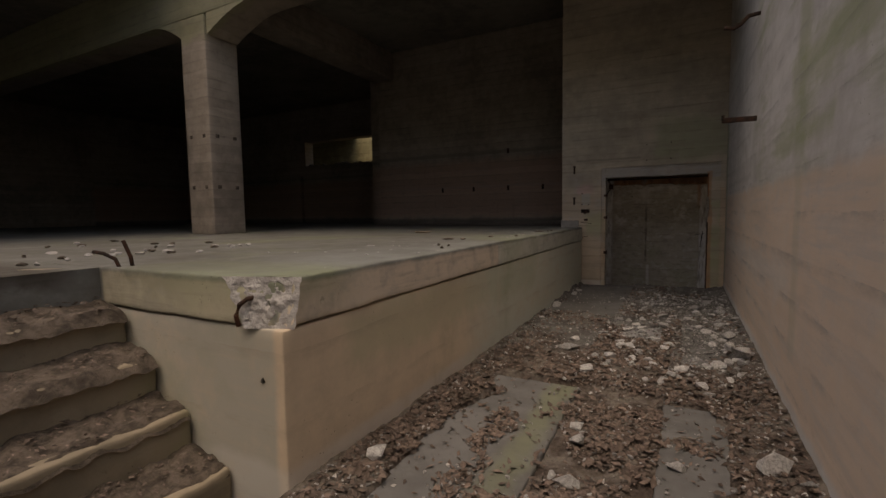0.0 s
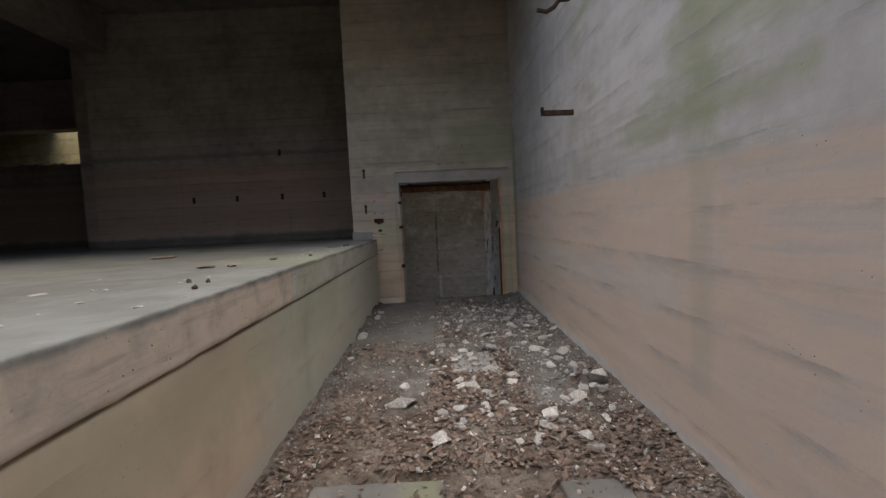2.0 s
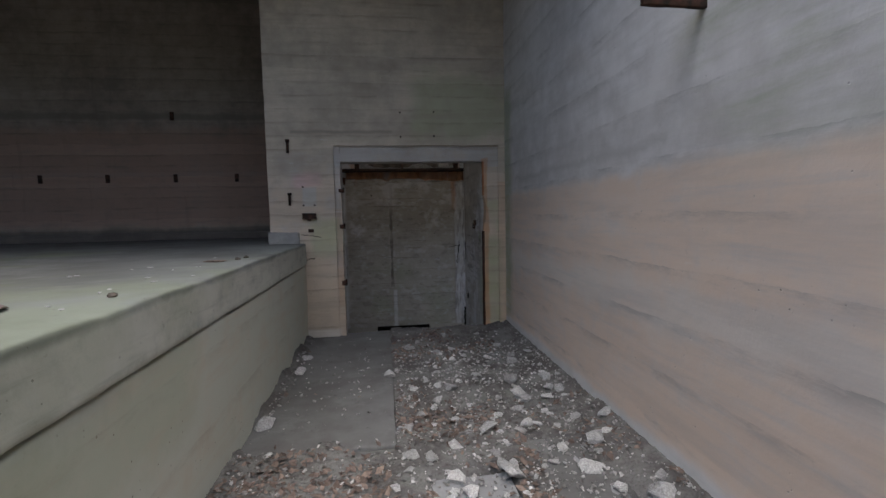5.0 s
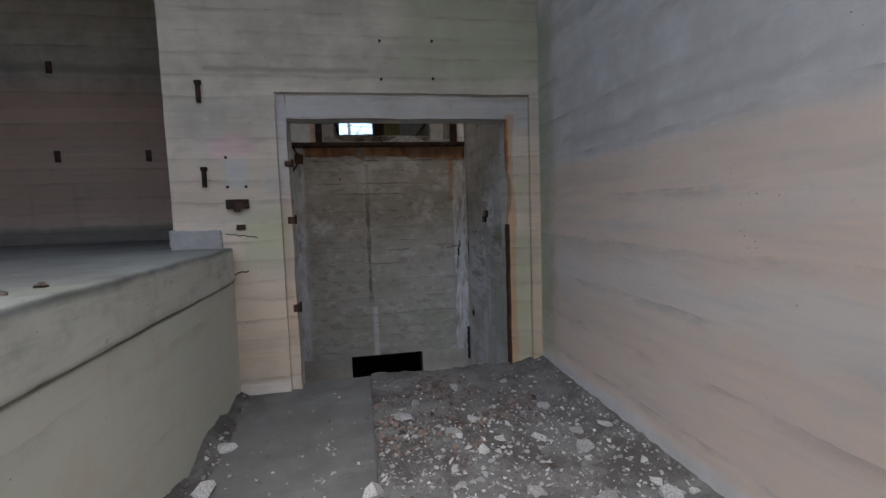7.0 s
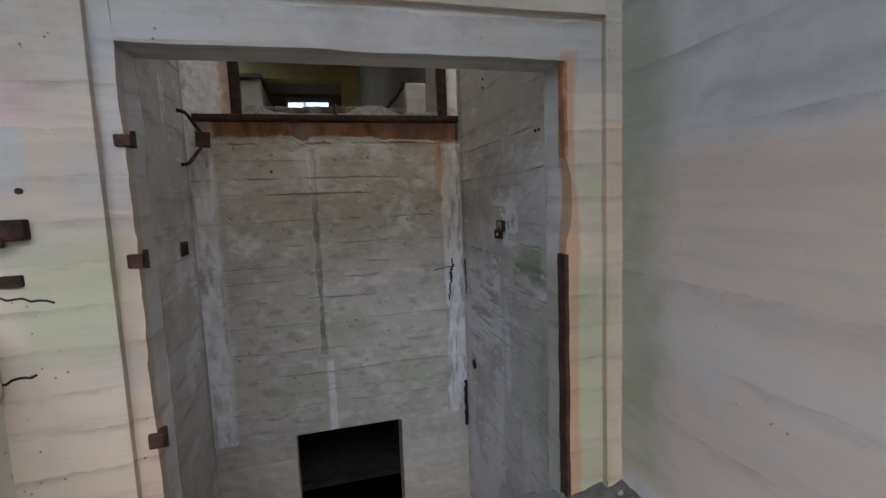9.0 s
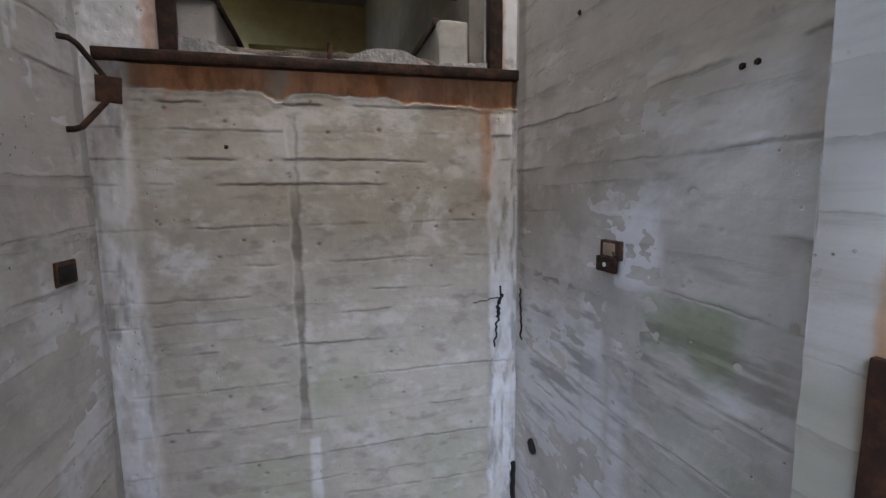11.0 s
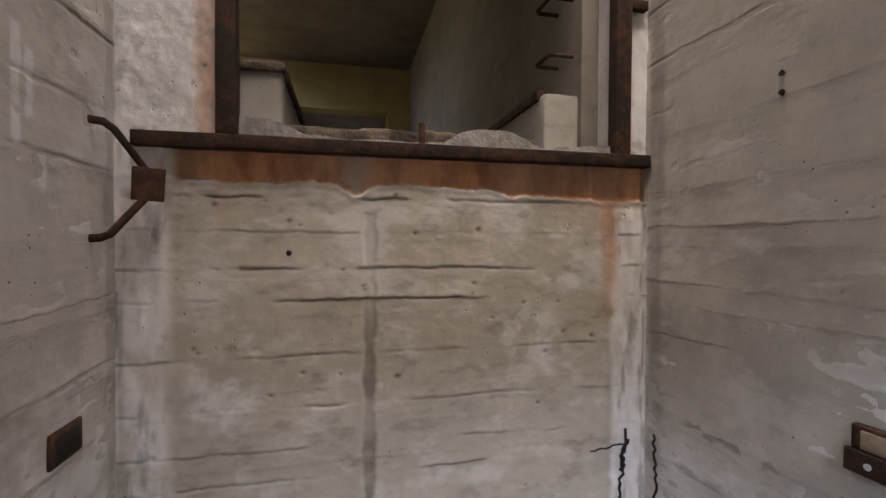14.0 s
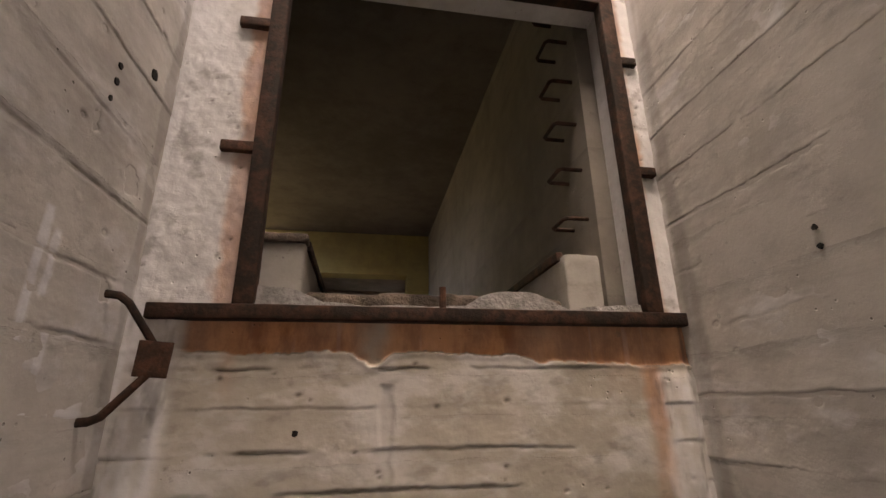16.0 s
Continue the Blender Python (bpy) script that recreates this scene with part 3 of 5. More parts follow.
rough_box(b, (-24.5, 9.95, TOP), (-1.7, 12.5, TOP + 0.4), **FLAT)
rough_box(b, (-24.5, 12.5, TOP), (-8.35, 16.5, TOP + 0.4), **FLAT)
structure("ceiling", b, ceiling_mat, "dark concrete hall ceiling with an added unseen roof", "ceiling")


# unseen wall behind the camera, added to cut low sky light into the hall
b = Build()
rough_box(b, (-24.5, -6.4, -0.3), (3.0, -6.0, SKY_BLOCK_TOP), **FLAT)
structure("wall_south", b, hall_mat, "unseen tall wall added to block the low southern sky", "wall")


def column(x0, y0):
    t = thing("column", "square pale concrete column with band marks", "column", kind="structure")
    part("shaft", box((x0, y0, 1.18), (x0 + 0.7, y0 + 0.7, 5.22), step=(0.14, 0.14, 0.12), amp=0.004, r=0.03), hall_mat, t)
    for z in (2.05, 3.0):
        for k in range(2):
            part("form_tie_mark", box((x0 + 0.12 + 0.38 * k, y0 - 0.003, z), (x0 + 0.2 + 0.38 * k, y0 + 0.02, z + 0.07), step=0.03, amp=0.004, r=0.004), dirt_mat, t, "dark tie mark")
            part("form_tie_mark", box((x0 + 0.68, y0 + 0.12 + 0.38 * k, z), (x0 + 0.703, y0 + 0.2 + 0.38 * k, z + 0.07), step=0.03, amp=0.004, r=0.004), dirt_mat, t, "dark tie mark")
    return t


column(-8.52, 5.87)


def beam(name, lo, hi, haunches):
    """A concrete downstand beam; haunches are wedges (x0, x1) that drop to the column."""
    b = box(lo, hi, step=(0.4, 0.35, 0.2), amp=0.006, r=0.02)
    for x0, x1 in haunches:
        n = 6
        v = []
        for i in range(n + 1):
            f = i / n
            d = 0.38 * (1 - f) ** 1.6
            x = x0 + (x1 - x0) * f
            v += [(x, lo[1] + 0.01, lo[2] + 0.02), (x, hi[1] - 0.01, lo[2] + 0.02), (x, hi[1] - 0.01, lo[2] - d), (x, lo[1] + 0.01, lo[2] - d)]
        f = [(4 * i + k, 4 * i + (k + 1) % 4, 4 * i + 4 + (k + 1) % 4, 4 * i + 4 + k) for i in range(n) for k in range(4)]
        b.add(v, f + [(3, 2, 1, 0), (4 * n, 4 * n + 1, 4 * n + 2, 4 * n + 3)])
    structure(name, b, hall_mat, "deep concrete ceiling beam with haunches", "beam")


beam("beam", (-24.0, 5.87, 5.22), (0.65, 6.53, TOP), [(-8.44, -9.3), (-7.76, -6.6)])
structure("beam", box((-8.43, 6.55, 5.5), (-7.77, 12.0, TOP), step=(0.3, 0.5, 0.3), amp=0.006, r=0.02), hall_mat, "long concrete ceiling beam on the column line", "beam")

# loading platform: slab on a base wall, with the landing behind the stairs
t = thing("loading_platform", "raised concrete loading platform with a cracked slab edge", "platform", kind="structure")
b = rough_box(Build(), (-4.2, 1.89, 0.935), (-1.82, 9.77, 1.195), step=(0.06, 0.04, 0.04), amp=0.007, r=0.018, nscale=3)
# the corner is broken off along a slanting face
CUT = [Vector((-1.81, 2.03, 1.20)), Vector((-2.24, 1.882, 1.20)), Vector((-2.08, 1.885, 0.925)), Vector((-1.815, 1.977, 0.925))]
cut_n = (CUT[1] - CUT[0]).cross(CUT[2] - CUT[0]).normalized()
if cut_n.x < 0:
    cut_n = -cut_n
for i, p in enumerate(b.v):
    d = (Vector(p) - CUT[0]).dot(cut_n) + 0.02 * noise.noise(Vector(p) * 15)
    if d > 0:
        b.v[i] = Vector(p) - cut_n * (d + 0.003 + 0.016 * noise.noise(Vector(p) * 21))
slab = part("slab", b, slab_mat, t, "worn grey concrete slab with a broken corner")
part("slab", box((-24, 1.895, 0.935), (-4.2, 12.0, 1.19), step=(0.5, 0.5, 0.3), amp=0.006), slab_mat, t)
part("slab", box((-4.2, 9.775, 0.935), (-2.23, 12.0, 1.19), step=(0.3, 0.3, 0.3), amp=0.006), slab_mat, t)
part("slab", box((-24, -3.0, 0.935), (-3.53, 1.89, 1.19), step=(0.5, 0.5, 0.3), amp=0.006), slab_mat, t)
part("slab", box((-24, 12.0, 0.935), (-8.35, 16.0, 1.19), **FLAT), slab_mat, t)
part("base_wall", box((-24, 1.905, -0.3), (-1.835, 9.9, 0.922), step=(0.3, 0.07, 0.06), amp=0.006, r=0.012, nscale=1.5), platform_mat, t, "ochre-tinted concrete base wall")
part("joint", box((-23, 2.25, 0.9), (-1.9, 9.8, 0.95), **FLAT), black_mat, t, "dark open joint under the slab")
part("pier_foot", box((-2.25, 9.735, 1.185), (-1.89, 9.80, 1.335), step=0.02, amp=0.012, r=0.012, nscale=8), cheek_mat, t, "grey mortar upstand at the pier")


# broken corner of the slab, with a bent bar
b = Build()
n = 40
rows = []
for i in range(n + 1):
    for j in range(n + 1):
        p = CUT[0].lerp(CUT[1], i / n).lerp(CUT[3].lerp(CUT[2], i / n), j / n)
        rim = min(1.0, 5 * min(i, j, n - i, n - j) / n)
        h = 0.016 * noise.fractal(p * 19, 0.8, 2.0, 5) * rim + 0.005 - 0.02 * rim * (1 if noise.noise(p * 11) > 0.22 else 0)
        rows.append(p + cut_n * h + (CUT[0] - CUT[1]) * 0.05 * noise.noise(p * 17) * (1 - rim) + Vector((0, 0, -0.006)))
b.add(rows, [(i * (n + 1) + j, (i + 1) * (n + 1) + j, (i + 1) * (n + 1) + j + 1, i * (n + 1) + j + 1) for i in range(n) for j in range(n)])
part("broken_corner", b, chip_mat, slab, "freshly broken pale concrete corner")
part("reinforcing_bar", bar(Build(), [(-2.03, 1.97, 1.09), (-2.07, 1.89, 1.08), (-2.10, 1.865, 1.05), (-2.125, 1.86, 0.99), (-2.13, 1.875, 0.93)], 0.013), rust_red, slab, "bent rusted steel bar")

s = thing("staircase", "dirty concrete steps climbing to the platform", "stairs", kind="structure")
for x0, z0, z1 in ((-2.28, -0.2, 0.09), (-2.62, -0.2, 0.365), (-2.95, -0.2, 0.64), (-3.25, -0.2, 0.915), (-3.55, 0.2, 1.185)):
    part("step", box((x0 - 0.42, -2.6, z0), (x0, 1.9, z1), step=(0.07, 0.09, 0.06), amp=0.012, r=0.03, nscale=4), stair_mat, s)
b = Build()


def heightfield(b, x0, x1, y0, y1, step, h):
    nx, ny = round((x1 - x0) / step), round((y1 - y0) / step)
    v = [Vector((x0 + (x1 - x0) * i / nx, y0 + (y1 - y0) * j / ny, 0)) for i in range(nx + 1) for j in range(ny + 1)]
    for p in v:
        p.z = h(p.x, p.y)
    f = [(i * (ny + 1) + j, (i + 1) * (ny + 1) + j, (i + 1) * (ny + 1) + j + 1, i * (ny + 1) + j + 1) for i in range(nx) for j in range(ny)]
    return b.add(v, f)


def fbm(x, y, s, o=0.0):
    return noise.fractal(Vector((x * s, y * s, o)), 1.0, 2.0, 4)


for x0, z1 in ((-2.62, 0.09), (-2.95, 0.365), (-3.25, 0.64), (-3.55, 0.915)):
    heightfield(b, x0 + 0.005, x0 + 0.345, -2.5, 1.885, 0.03, lambda x, y: z1 - 0.012 + 0.10 * max(0.0, 1 - (x - x0) / 0.30) * (0.55 + 0.35 * fbm(x, y, 3)) + 0.03 * fbm(x, y, 9, 3) + 0.022 - 0.06 * max(0.0, (x - x0 - 0.29) / 0.05))
tagged(part("dirt", b, dirt_mat), "dark earth and leaf litter lying on the steps", "dirt", kind="stuff")

# trench floor: cover slabs, and the debris over them
def cover(x, y):
    """How far debris lies above the cover slabs (negative: bare)."""
    n = fbm(x, y, 1.6, 5)
    d = 0.03 + 0.035 * n
    if x < (-0.75 if y < 4.15 else -0.83):
        if y > 6.9 + 0.2 * n:
            d = -0.05 + 0.09 * max(0.0, 1 - (x + 1.82) / 0.16) * (1 + n)
        elif y < 4.15 and x > -1.45 + 0.15 * n:
            d = -0.016 + 0.035 * n
    elif x < -0.12:
        d = 0.015 + 0.05 * n + (0.03 if 4.6 < y < 6 else 0)
        if y < 4.2:
            d -= 0.02
        if -0.66 < x < -0.2 and 5.75 < y < 6.55:
            d = -0.03 + 0.03 * n
    else:
        if 2.4 < y < 4.05 and x < 0.25 + 0.15 * n:
            d = -0.018 + 0.03 * n
        elif 5.0 < y < 6.9 and 0.0 < x < 0.38 + 0.1 * n:
            d = -0.022 + 0.035 * n
        elif y > 7.2:
            d = 0.012 + 0.03 * n
        d += 0.08 * max(0.0, (x - 0.35) / 0.3)
    if y > 9.3:
        d += 0.02 * min(1, (y - 9.3) / 0.3)
    return d


def ground_z(x, y):
    d = cover(x, y)
    return 0.03 + d + 0.014 * noise.noise(Vector((x * 14, y * 14, 2))) + 0.008 * noise.noise(Vector((x * 37, y * 37, 4)))


def debris_z(x, y):
    return max(ground_z(x, y), 0.032)


t = thing("floor", "concrete trench floor of long cover slabs", "floor", kind="structure")
for lo, hi in (((-1.84, -3, -0.2), (-0.75, 4.12, 0.03)), ((-1.84, 4.17, -0.2), (-0.83, 6.95, 0.02)), ((-1.84, 6.97, -0.2), (-0.83, 9.78, 0.032)),
               ((-0.12, -3, -0.2), (0.66, 4.05, 0.03)), ((-0.12, 4.07, -0.2), (0.66, 7.3, 0.025)), ((-0.12, 7.32, -0.2), (0.66, 9.78, 0.03))):
    part("cover_slab", box(lo, hi, step=(0.08, 0.1, 0.2), amp=0.006, r=0.018, nscale=4), patch_mat, t)
part("channel_bed", box((-0.86, -3, -0.3), (-0.09, 9.8, -0.08), **FLAT), patch_mat, t)
part("screed_patch", box((-0.68, 5.72, -0.1), (-0.18, 6.58, 0.022), step=0.05, amp=0.012, r=0.02, nscale=5), dusty_mat, t, "bluish-grey dusty screed")
part("screed_patch", box((-0.02, 4.95, -0.1), (0.44, 6.95, 0.021), step=0.05, amp=0.010, r=0.02, nscale=5), dusty_mat, t, "bluish-grey dusty screed")
part("threshold", box((-1.5, 9.74, -0.3), (0.62, 9.96, 0.03), step=0.04, amp=0.010, r=0.03, nscale=4), patch_mat, t, "worn dusty concrete threshold")
part("ledge", box((-1.67, 9.9, -0.6), (0.47, 10.38, -0.28), step=0.1, amp=0.008), patch_mat, t, "concrete ledge inside the shaft")
tagged(part("debris", heightfield(Build(), -1.84, 0.66, -3.0, 9.85, 0.028, ground_z), soil_mat), "leaf mould, dust and crumbled concrete over the trench floor", "debris", kind="stuff")

# lift shaft; its open top is out of view, added to let skylight in
SHAFT_TOP = 7.4
r = Relief(span((9.96, 12.0, 0.008)), span((-1.6, -0.5, 0.1), (-0.5, 3.7, 0.0065), (3.7, SHAFT_TOP, 0.1)), 4)
r.boards([-0.2, 0.05, 0.3, 0.54, 0.72, 0.955, 1.265, 1.49, 1.72, 1.95, 2.2, 2.44, 2.67, 2.91, 3.14, 3.38], lip=0.006, dirt=0.75, wide=0.022, wander=0.02, breaks=(-0.3, 0.15))
r.pits(60)
r.smudges(0.22, 3.0, 14.0)
r.mark("whitewash", 0.8 * r.rect(10.56, 11.06, 1.24, 1.56, 0.045, 0.035))
r.mark("whitewash", 0.75 * r.rect(10.86, 11.05, -0.6, 1.3, 0.045, 0.035))
r.mark("whitewash", 0.7 * r.rect(10.72, 10.82, 0.2, 1.2, 0.045, 0.035))
r.mark("whitewash", 0.9 * r.rect(9.9, 10.12, -0.6, 1.68, 0.045, 0.035))
r.mark("whitewash", 0.62 * r.rect(10.95, 11.72, -1.6, 1.05, 0.12, 0.12))
r.mark("whitewash", 0.5 * r.rect(10.3, 10.55, -1.6, 0.75, 0.05, 0.14))
r.mark("whitewash", 0.6 * ss(nfbm(r.u * 3, r.z * 7, 61, 6, 0.65), 0.05, 0.5))
# brushed dark dirt along the lower boards
brush = ss(nfbm(r.u * 2.2, r.z * 16, 63, 5, 0.6), 0.02, 0.3)
r.mark("grime", 0.5 * brush * r.rect(10.9, 11.72, 0.4, 1.22, 0.08, 0.1))
r.mark("grime", 0.42 * brush * r.rect(10.05, 10.8, 0.55, 1.2, 0.06, 0.1))
r.mark("algae", 0.75 * r.rect(10.25, 10.62, 1.05, 1.27, 0.06, 0.1))
r.mark("algae", 0.4 * r.rect(10.05, 10.6, 0.1, 0.8, 0.1, 0.2))
# plastered corner at the infill
corner = ss(r.u + 0.03 * nfbm(r.u * 4, r.z * 3, 65, 4), 11.68, 11.73) * ss(r.z, 1.0, 1.3)
r.mark("whitewash", 0.55 * corner * ss(nfbm(r.u * 14, r.z * 3, 66, 4), -0.2, 0.3))
# shade line in the corner, painted beside the plaster
r.mark("grime", 0.35 * r.rect(11.66, 11.75, 0.9, 3.7, 0.02, 0.03))
structure("wall_shaft_east", r.mesh("wall_shaft_east", shaft_side_mat, 0, 0.47, -1, wall((0.471, 9.96, -1.6), (1.0, 12.0, SHAFT_TOP), ALL, step=50.0, amp=0.0)), None, "whitewashed board-marked shaft wall with dirty streaks", "wall")
r = Relief(span((9.95, 12.0, 0.008)), span((-1.6, -0.5, 0.1), (-0.5, 3.7, 0.0065), (3.7, SHAFT_TOP, 0.1)), 17)
r.boards([-0.2, 0.05, 0.29, 0.52, 0.76, 1.0, 1.23, 1.45, 1.68, 1.9, 2.13, 2.32, 2.56, 2.8, 3.04, 3.28, 3.5], lip=0.006, dirt=0.7, wide=0.022, wander=0.015, breaks=(-0.3, 0.2))
r.pits(90)
r.smudges(0.2, 3.0, 14.0)
r.mark("whitewash", 0.55 * ss(nfbm(r.u * 3, r.z * 5, 71, 6, 0.65), 0.0, 0.5))
for y, z0, z1 in ((11.27, 2.05, 2.43), (11.32, 2.2, 2.38), (11.28, 1.75, 2.0), (11.37, 1.9, 2.12)):
    r.mark("whitewash", r.rect(y - 0.017, y + 0.017, z0, z1, 0.006, 0.012, 14.0))
r.mark("whitewash", 0.85 * r.rect(11.47, 11.62, 1.76, 2.02, 0.04, 0.07))
r.mark("whitewash", 0.8 * r.rect(11.3, 11.75, 0.4, 1.25, 0.08, 0.25))
for y, z, w in ((11.6, 2.67, 0.035), (11.6, 2.27, 0.03), (11.61, 1.8, 0.03), (11.6, 1.40, 0.045), (11.55, 0.7, 0.03), (11.35, 2.75, 0.015)):
    chip = r.rect(y - w, y + w, z - 0.03, z + 0.02, 0.008, 0.05, 12.0)
    r.h -= 0.012 * chip
    r.mark("grime", 0.55 * chip)
# corner shade painted down the edge by the infill
r.mark("grime", 0.3 * r.rect(11.70, 11.765, -0.6, 3.6, 0.012, 0.03))
structure("wall_shaft_west", r.mesh("wall_shaft_west", shaft_side_mat, 0, -1.67, 1, wall((-2.0, 9.95, -1.6), (-1.671, 12.0, SHAFT_TOP), ALL, step=50.0, amp=0.0)), None, "whitewashed board-marked shaft wall with paint runs", "wall")

# infill wall under the opening, plastered into both corners
r = Relief(span((-1.67, 0.47, 0.007)), span((-0.36, 2.235, 0.0055)), 29)
r.boards([-0.12, 0.0, 0.16, 0.37, 0.59, 0.79, 0.955, 1.075, 1.24, 1.44, 1.65, 1.775, 1.92, 2.055], lip=0.007, groove=0.009, dirt=0.85, wide=0.015, wander=0.012, breaks=(-0.12, 0.22))
r.pits(60, 0.003, 0.009)
r.smudges(0.28, 8.0, 17.0)
r.mark("whitewash", 0.5 * r.rect(-1.5, 0.3, 1.68, 2.3, 0.1, 0.2) * ss(nfbm(r.u * 5, r.z * 10, 81, 5, 0.6), -0.15, 0.3))
r.mark("whitewash", 0.75 * r.rect(-1.38, -1.14, 1.18, 1.55, 0.05, 0.16) * ss(nfbm(r.u * 8, r.z * 8, 82, 5, 0.6), -0.3, 0.2))
r.mark("whitewash", 0.55 * r.rect(-0.16, 0.02, 1.2, 1.62, 0.05, 0.12) * ss(nfbm(r.u * 10, r.z * 8, 83, 5, 0.6), -0.2, 0.2))
r.mark("whitewash", 0.32 * ss(nfbm(r.u * 8, r.z * 12, 84, 5, 0.6), 0.1, 0.55))
r.mark("whitewash", 0.7 * r.rect(-0.755, -0.70, -0.36, 0.26, 0.012, 0.02))
r.mark("algae", 0.35 * r.rect(-1.45, 0.2, -0.4, 0.6, 0.2, 0.5) * ss(nfbm(r.u * 2, r.z * 3, 85, 4), -0.2, 0.3))
# upright seam, darkest where the boards meet it
seam = r.rect(-0.797, -0.75, 0.3, 2.0, 0.008, 0.022, 9.0)
r.h -= 0.006 * seam
r.mark("grime", seam * (0.22 + 0.45 * ss(nfbm(r.u * 3, r.z * 7, 86, 3), -0.05, 0.3)) * ss(r.z, 1.75, 1.4))
r.mark("grime", 0.08 * seam)
# torn plaster edge, with rusted concrete bared above it
edge = 2.118 - 0.045 * ss(r.u, -0.3, -0.15) + 0.022 * nfbm(r.u * 3.1, r.u * 0 + 4, 87, 3) + 0.016 * nfbm(r.u * 17, r.z * 5, 88, 4, 0.65) - 0.05 * np.exp(-((r.u + 0.82) / 0.06) ** 2)
bare = ss(r.z - edge, -0.003, 0.003) * ss(r.u, -1.5, -1.46)
r.h += 0.004 * np.exp(-((r.z - edge + 0.008) / 0.012) ** 2) - 0.012 * bare
for k in r.stain:
    r.stain[k] = r.stain[k] * (1 - bare)
worn = 1 - 0.75 * np.exp(-((r.u + 0.80 + 0.1 * nfbm(r.u * 6, r.z * 9, 89, 3)) / 0.05) ** 2)
r.mark("rust_stain", bare * worn * (0.8 + 0.2 * nfbm(r.u * 6, r.z * 6, 90, 3)))
r.mark("whitewash", 0.8 * bare * ss(nfbm(r.u * 26, r.z * 1.5, 91, 3), 0.42, 0.6))
r.mark("grime", 0.7 * np.exp(-((r.z - edge + 0.002) / 0.004) ** 2) * ss(nfbm(r.u * 7, r.z * 0, 92, 3), 0.0, 0.3))
for x0, x1, z0, k in ((0.25, 0.33, 1.5, 0.6), (-1.36, -1.29, 1.93, 0.65), (0.1, 0.3, 1.9, 0.25)):
    r.mark("rust_stain", k * r.rect(x0, x1, z0, 2.2, 0.025, 0.04) * ss(r.z, z0 - 0.1, z0 + 0.45))
# corner plaster: broad and soft on the one side, narrow with an upright bead on the other
soft = 0.014 * nfbm(r.u * 0 + 2, r.z * 2.2, 93, 5, 0.6) + 0.010 * nfbm(r.u * 9, r.z * 9, 94, 4)
left = ss(-(r.u + 1.6 * soft), 1.475, 1.535)
right = ss(r.u + 1.6 * soft, 0.285, 0.31) * ss(r.z, 2.06, 2.0)
lump_ = nfbm(r.u * 16, r.z * 7, 95, 4)
r.h += (left + right) * (0.012 + 0.006 * lump_) + 0.012 * np.exp(-((r.u - 0.425 + 0.5 * soft) / 0.016) ** 2)
for k in ("grime", "algae"):
    r.stain[k] = r.stain[k] * (1 - 0.75 * np.maximum(left, right))
r.mark("whitewash", np.maximum(left, right) * (0.4 + 0.5 * ss(lump_, -0.4, 0.3)))
r.mark("grime", np.maximum(left, right) * 0.5 * ss(nfbm(r.u * 20, r.z * 4, 96, 5, 0.65), 0.05, 0.45))
# shade painted into both upright corners of the infill
r.mark("grime", 0.55 * np.exp(-((r.u - 0.452 + 0.4 * soft) / 0.008) ** 2) * ss(nfbm(r.u * 0, r.z * 6, 97, 3), -0.2, 0.2))
r.mark("grime", 0.4 * np.exp(-((r.u + 1.652) / 0.010) ** 2) * ss(nfbm(r.u * 0, r.z * 4, 98, 3), -0.2, 0.2))
b = Build()
rough_box(b, (-1.69, 11.79, -0.36), (0.49, 11.99, 2.235), step=50.0, amp=0.0)
BX = dict(step=(0.03, 0.5, 0.0145), amp=0.006, board=0.145, nscale=4)
wall((-1.69, 11.785, -1.6), (-1.05, 11.99, -0.36), ("y-",), b=b, **BX)
wall((-0.15, 11.785, -1.6), (0.49, 11.99, -0.36), ("y-",), b=b, **BX)
structure("wall_infill", r.mesh("wall_infill", shaft_back_mat, 1, 11.775, -1, b), None, "board-marked infill wall with a rust-stained top edge", "wall")


def surround(u0, u1, rust0, rust1, seed, solid):
    """Lumpy white plaster beside the steel frame."""
    r = Relief(span((u0, u1, 0.007)), span((2.235, 4.1, 0.008), (4.1, SHAFT_TOP, 0.1)), seed)
    r.h += 0.007 * nfbm(r.u * 7, r.z * 6, seed + 1, 4) + 0.003 * nfbm(r.u * 26, r.z * 22, seed + 2, 3)
    r.pits(14, 0.003, 0.007)
    r.mark("whitewash", 0.6 + 0.4 * ss(nfbm(r.u * 5, r.z * 4, seed + 3, 5, 0.6), -0.2, 0.2))
    r.mark("grime", 0.4 * ss(nfbm(r.u * 9, r.z * 11, seed + 4, 5, 0.6), 0.2, 0.5))
    r.mark("rust_stain", 0.8 * r.rect(rust0, rust1, 2.2, 4.1, 0.02, 0.05) * (0.75 + 0.25 * nfbm(r.u * 4, r.z * 4, seed + 5, 4)))
    return structure("wall_surround", r.mesh("wall_surround", strip_mat, 1, 11.775, -1, solid), None, "rough white plaster beside the upper opening", "wall")


surround(-1.67, -1.32, -1.40, -1.2, 41, wall((-1.68, 11.79, 2.235), (-1.32, 11.97, SHAFT_TOP), ALL, step=50.0, amp=0.0))
surround(0.34, 0.47, 0.3, 0.395, 43, wall((0.34, 11.79, 2.235), (0.48, 11.97, SHAFT_TOP), ALL, step=50.0, amp=0.0))
structure("wall_surround", wall((-1.32, 11.78, 3.985), (0.34, 11.97, SHAFT_TOP), ("y-",), step=0.1, amp=0.006), strip_mat, "rough white plaster over the upper opening", "wall")
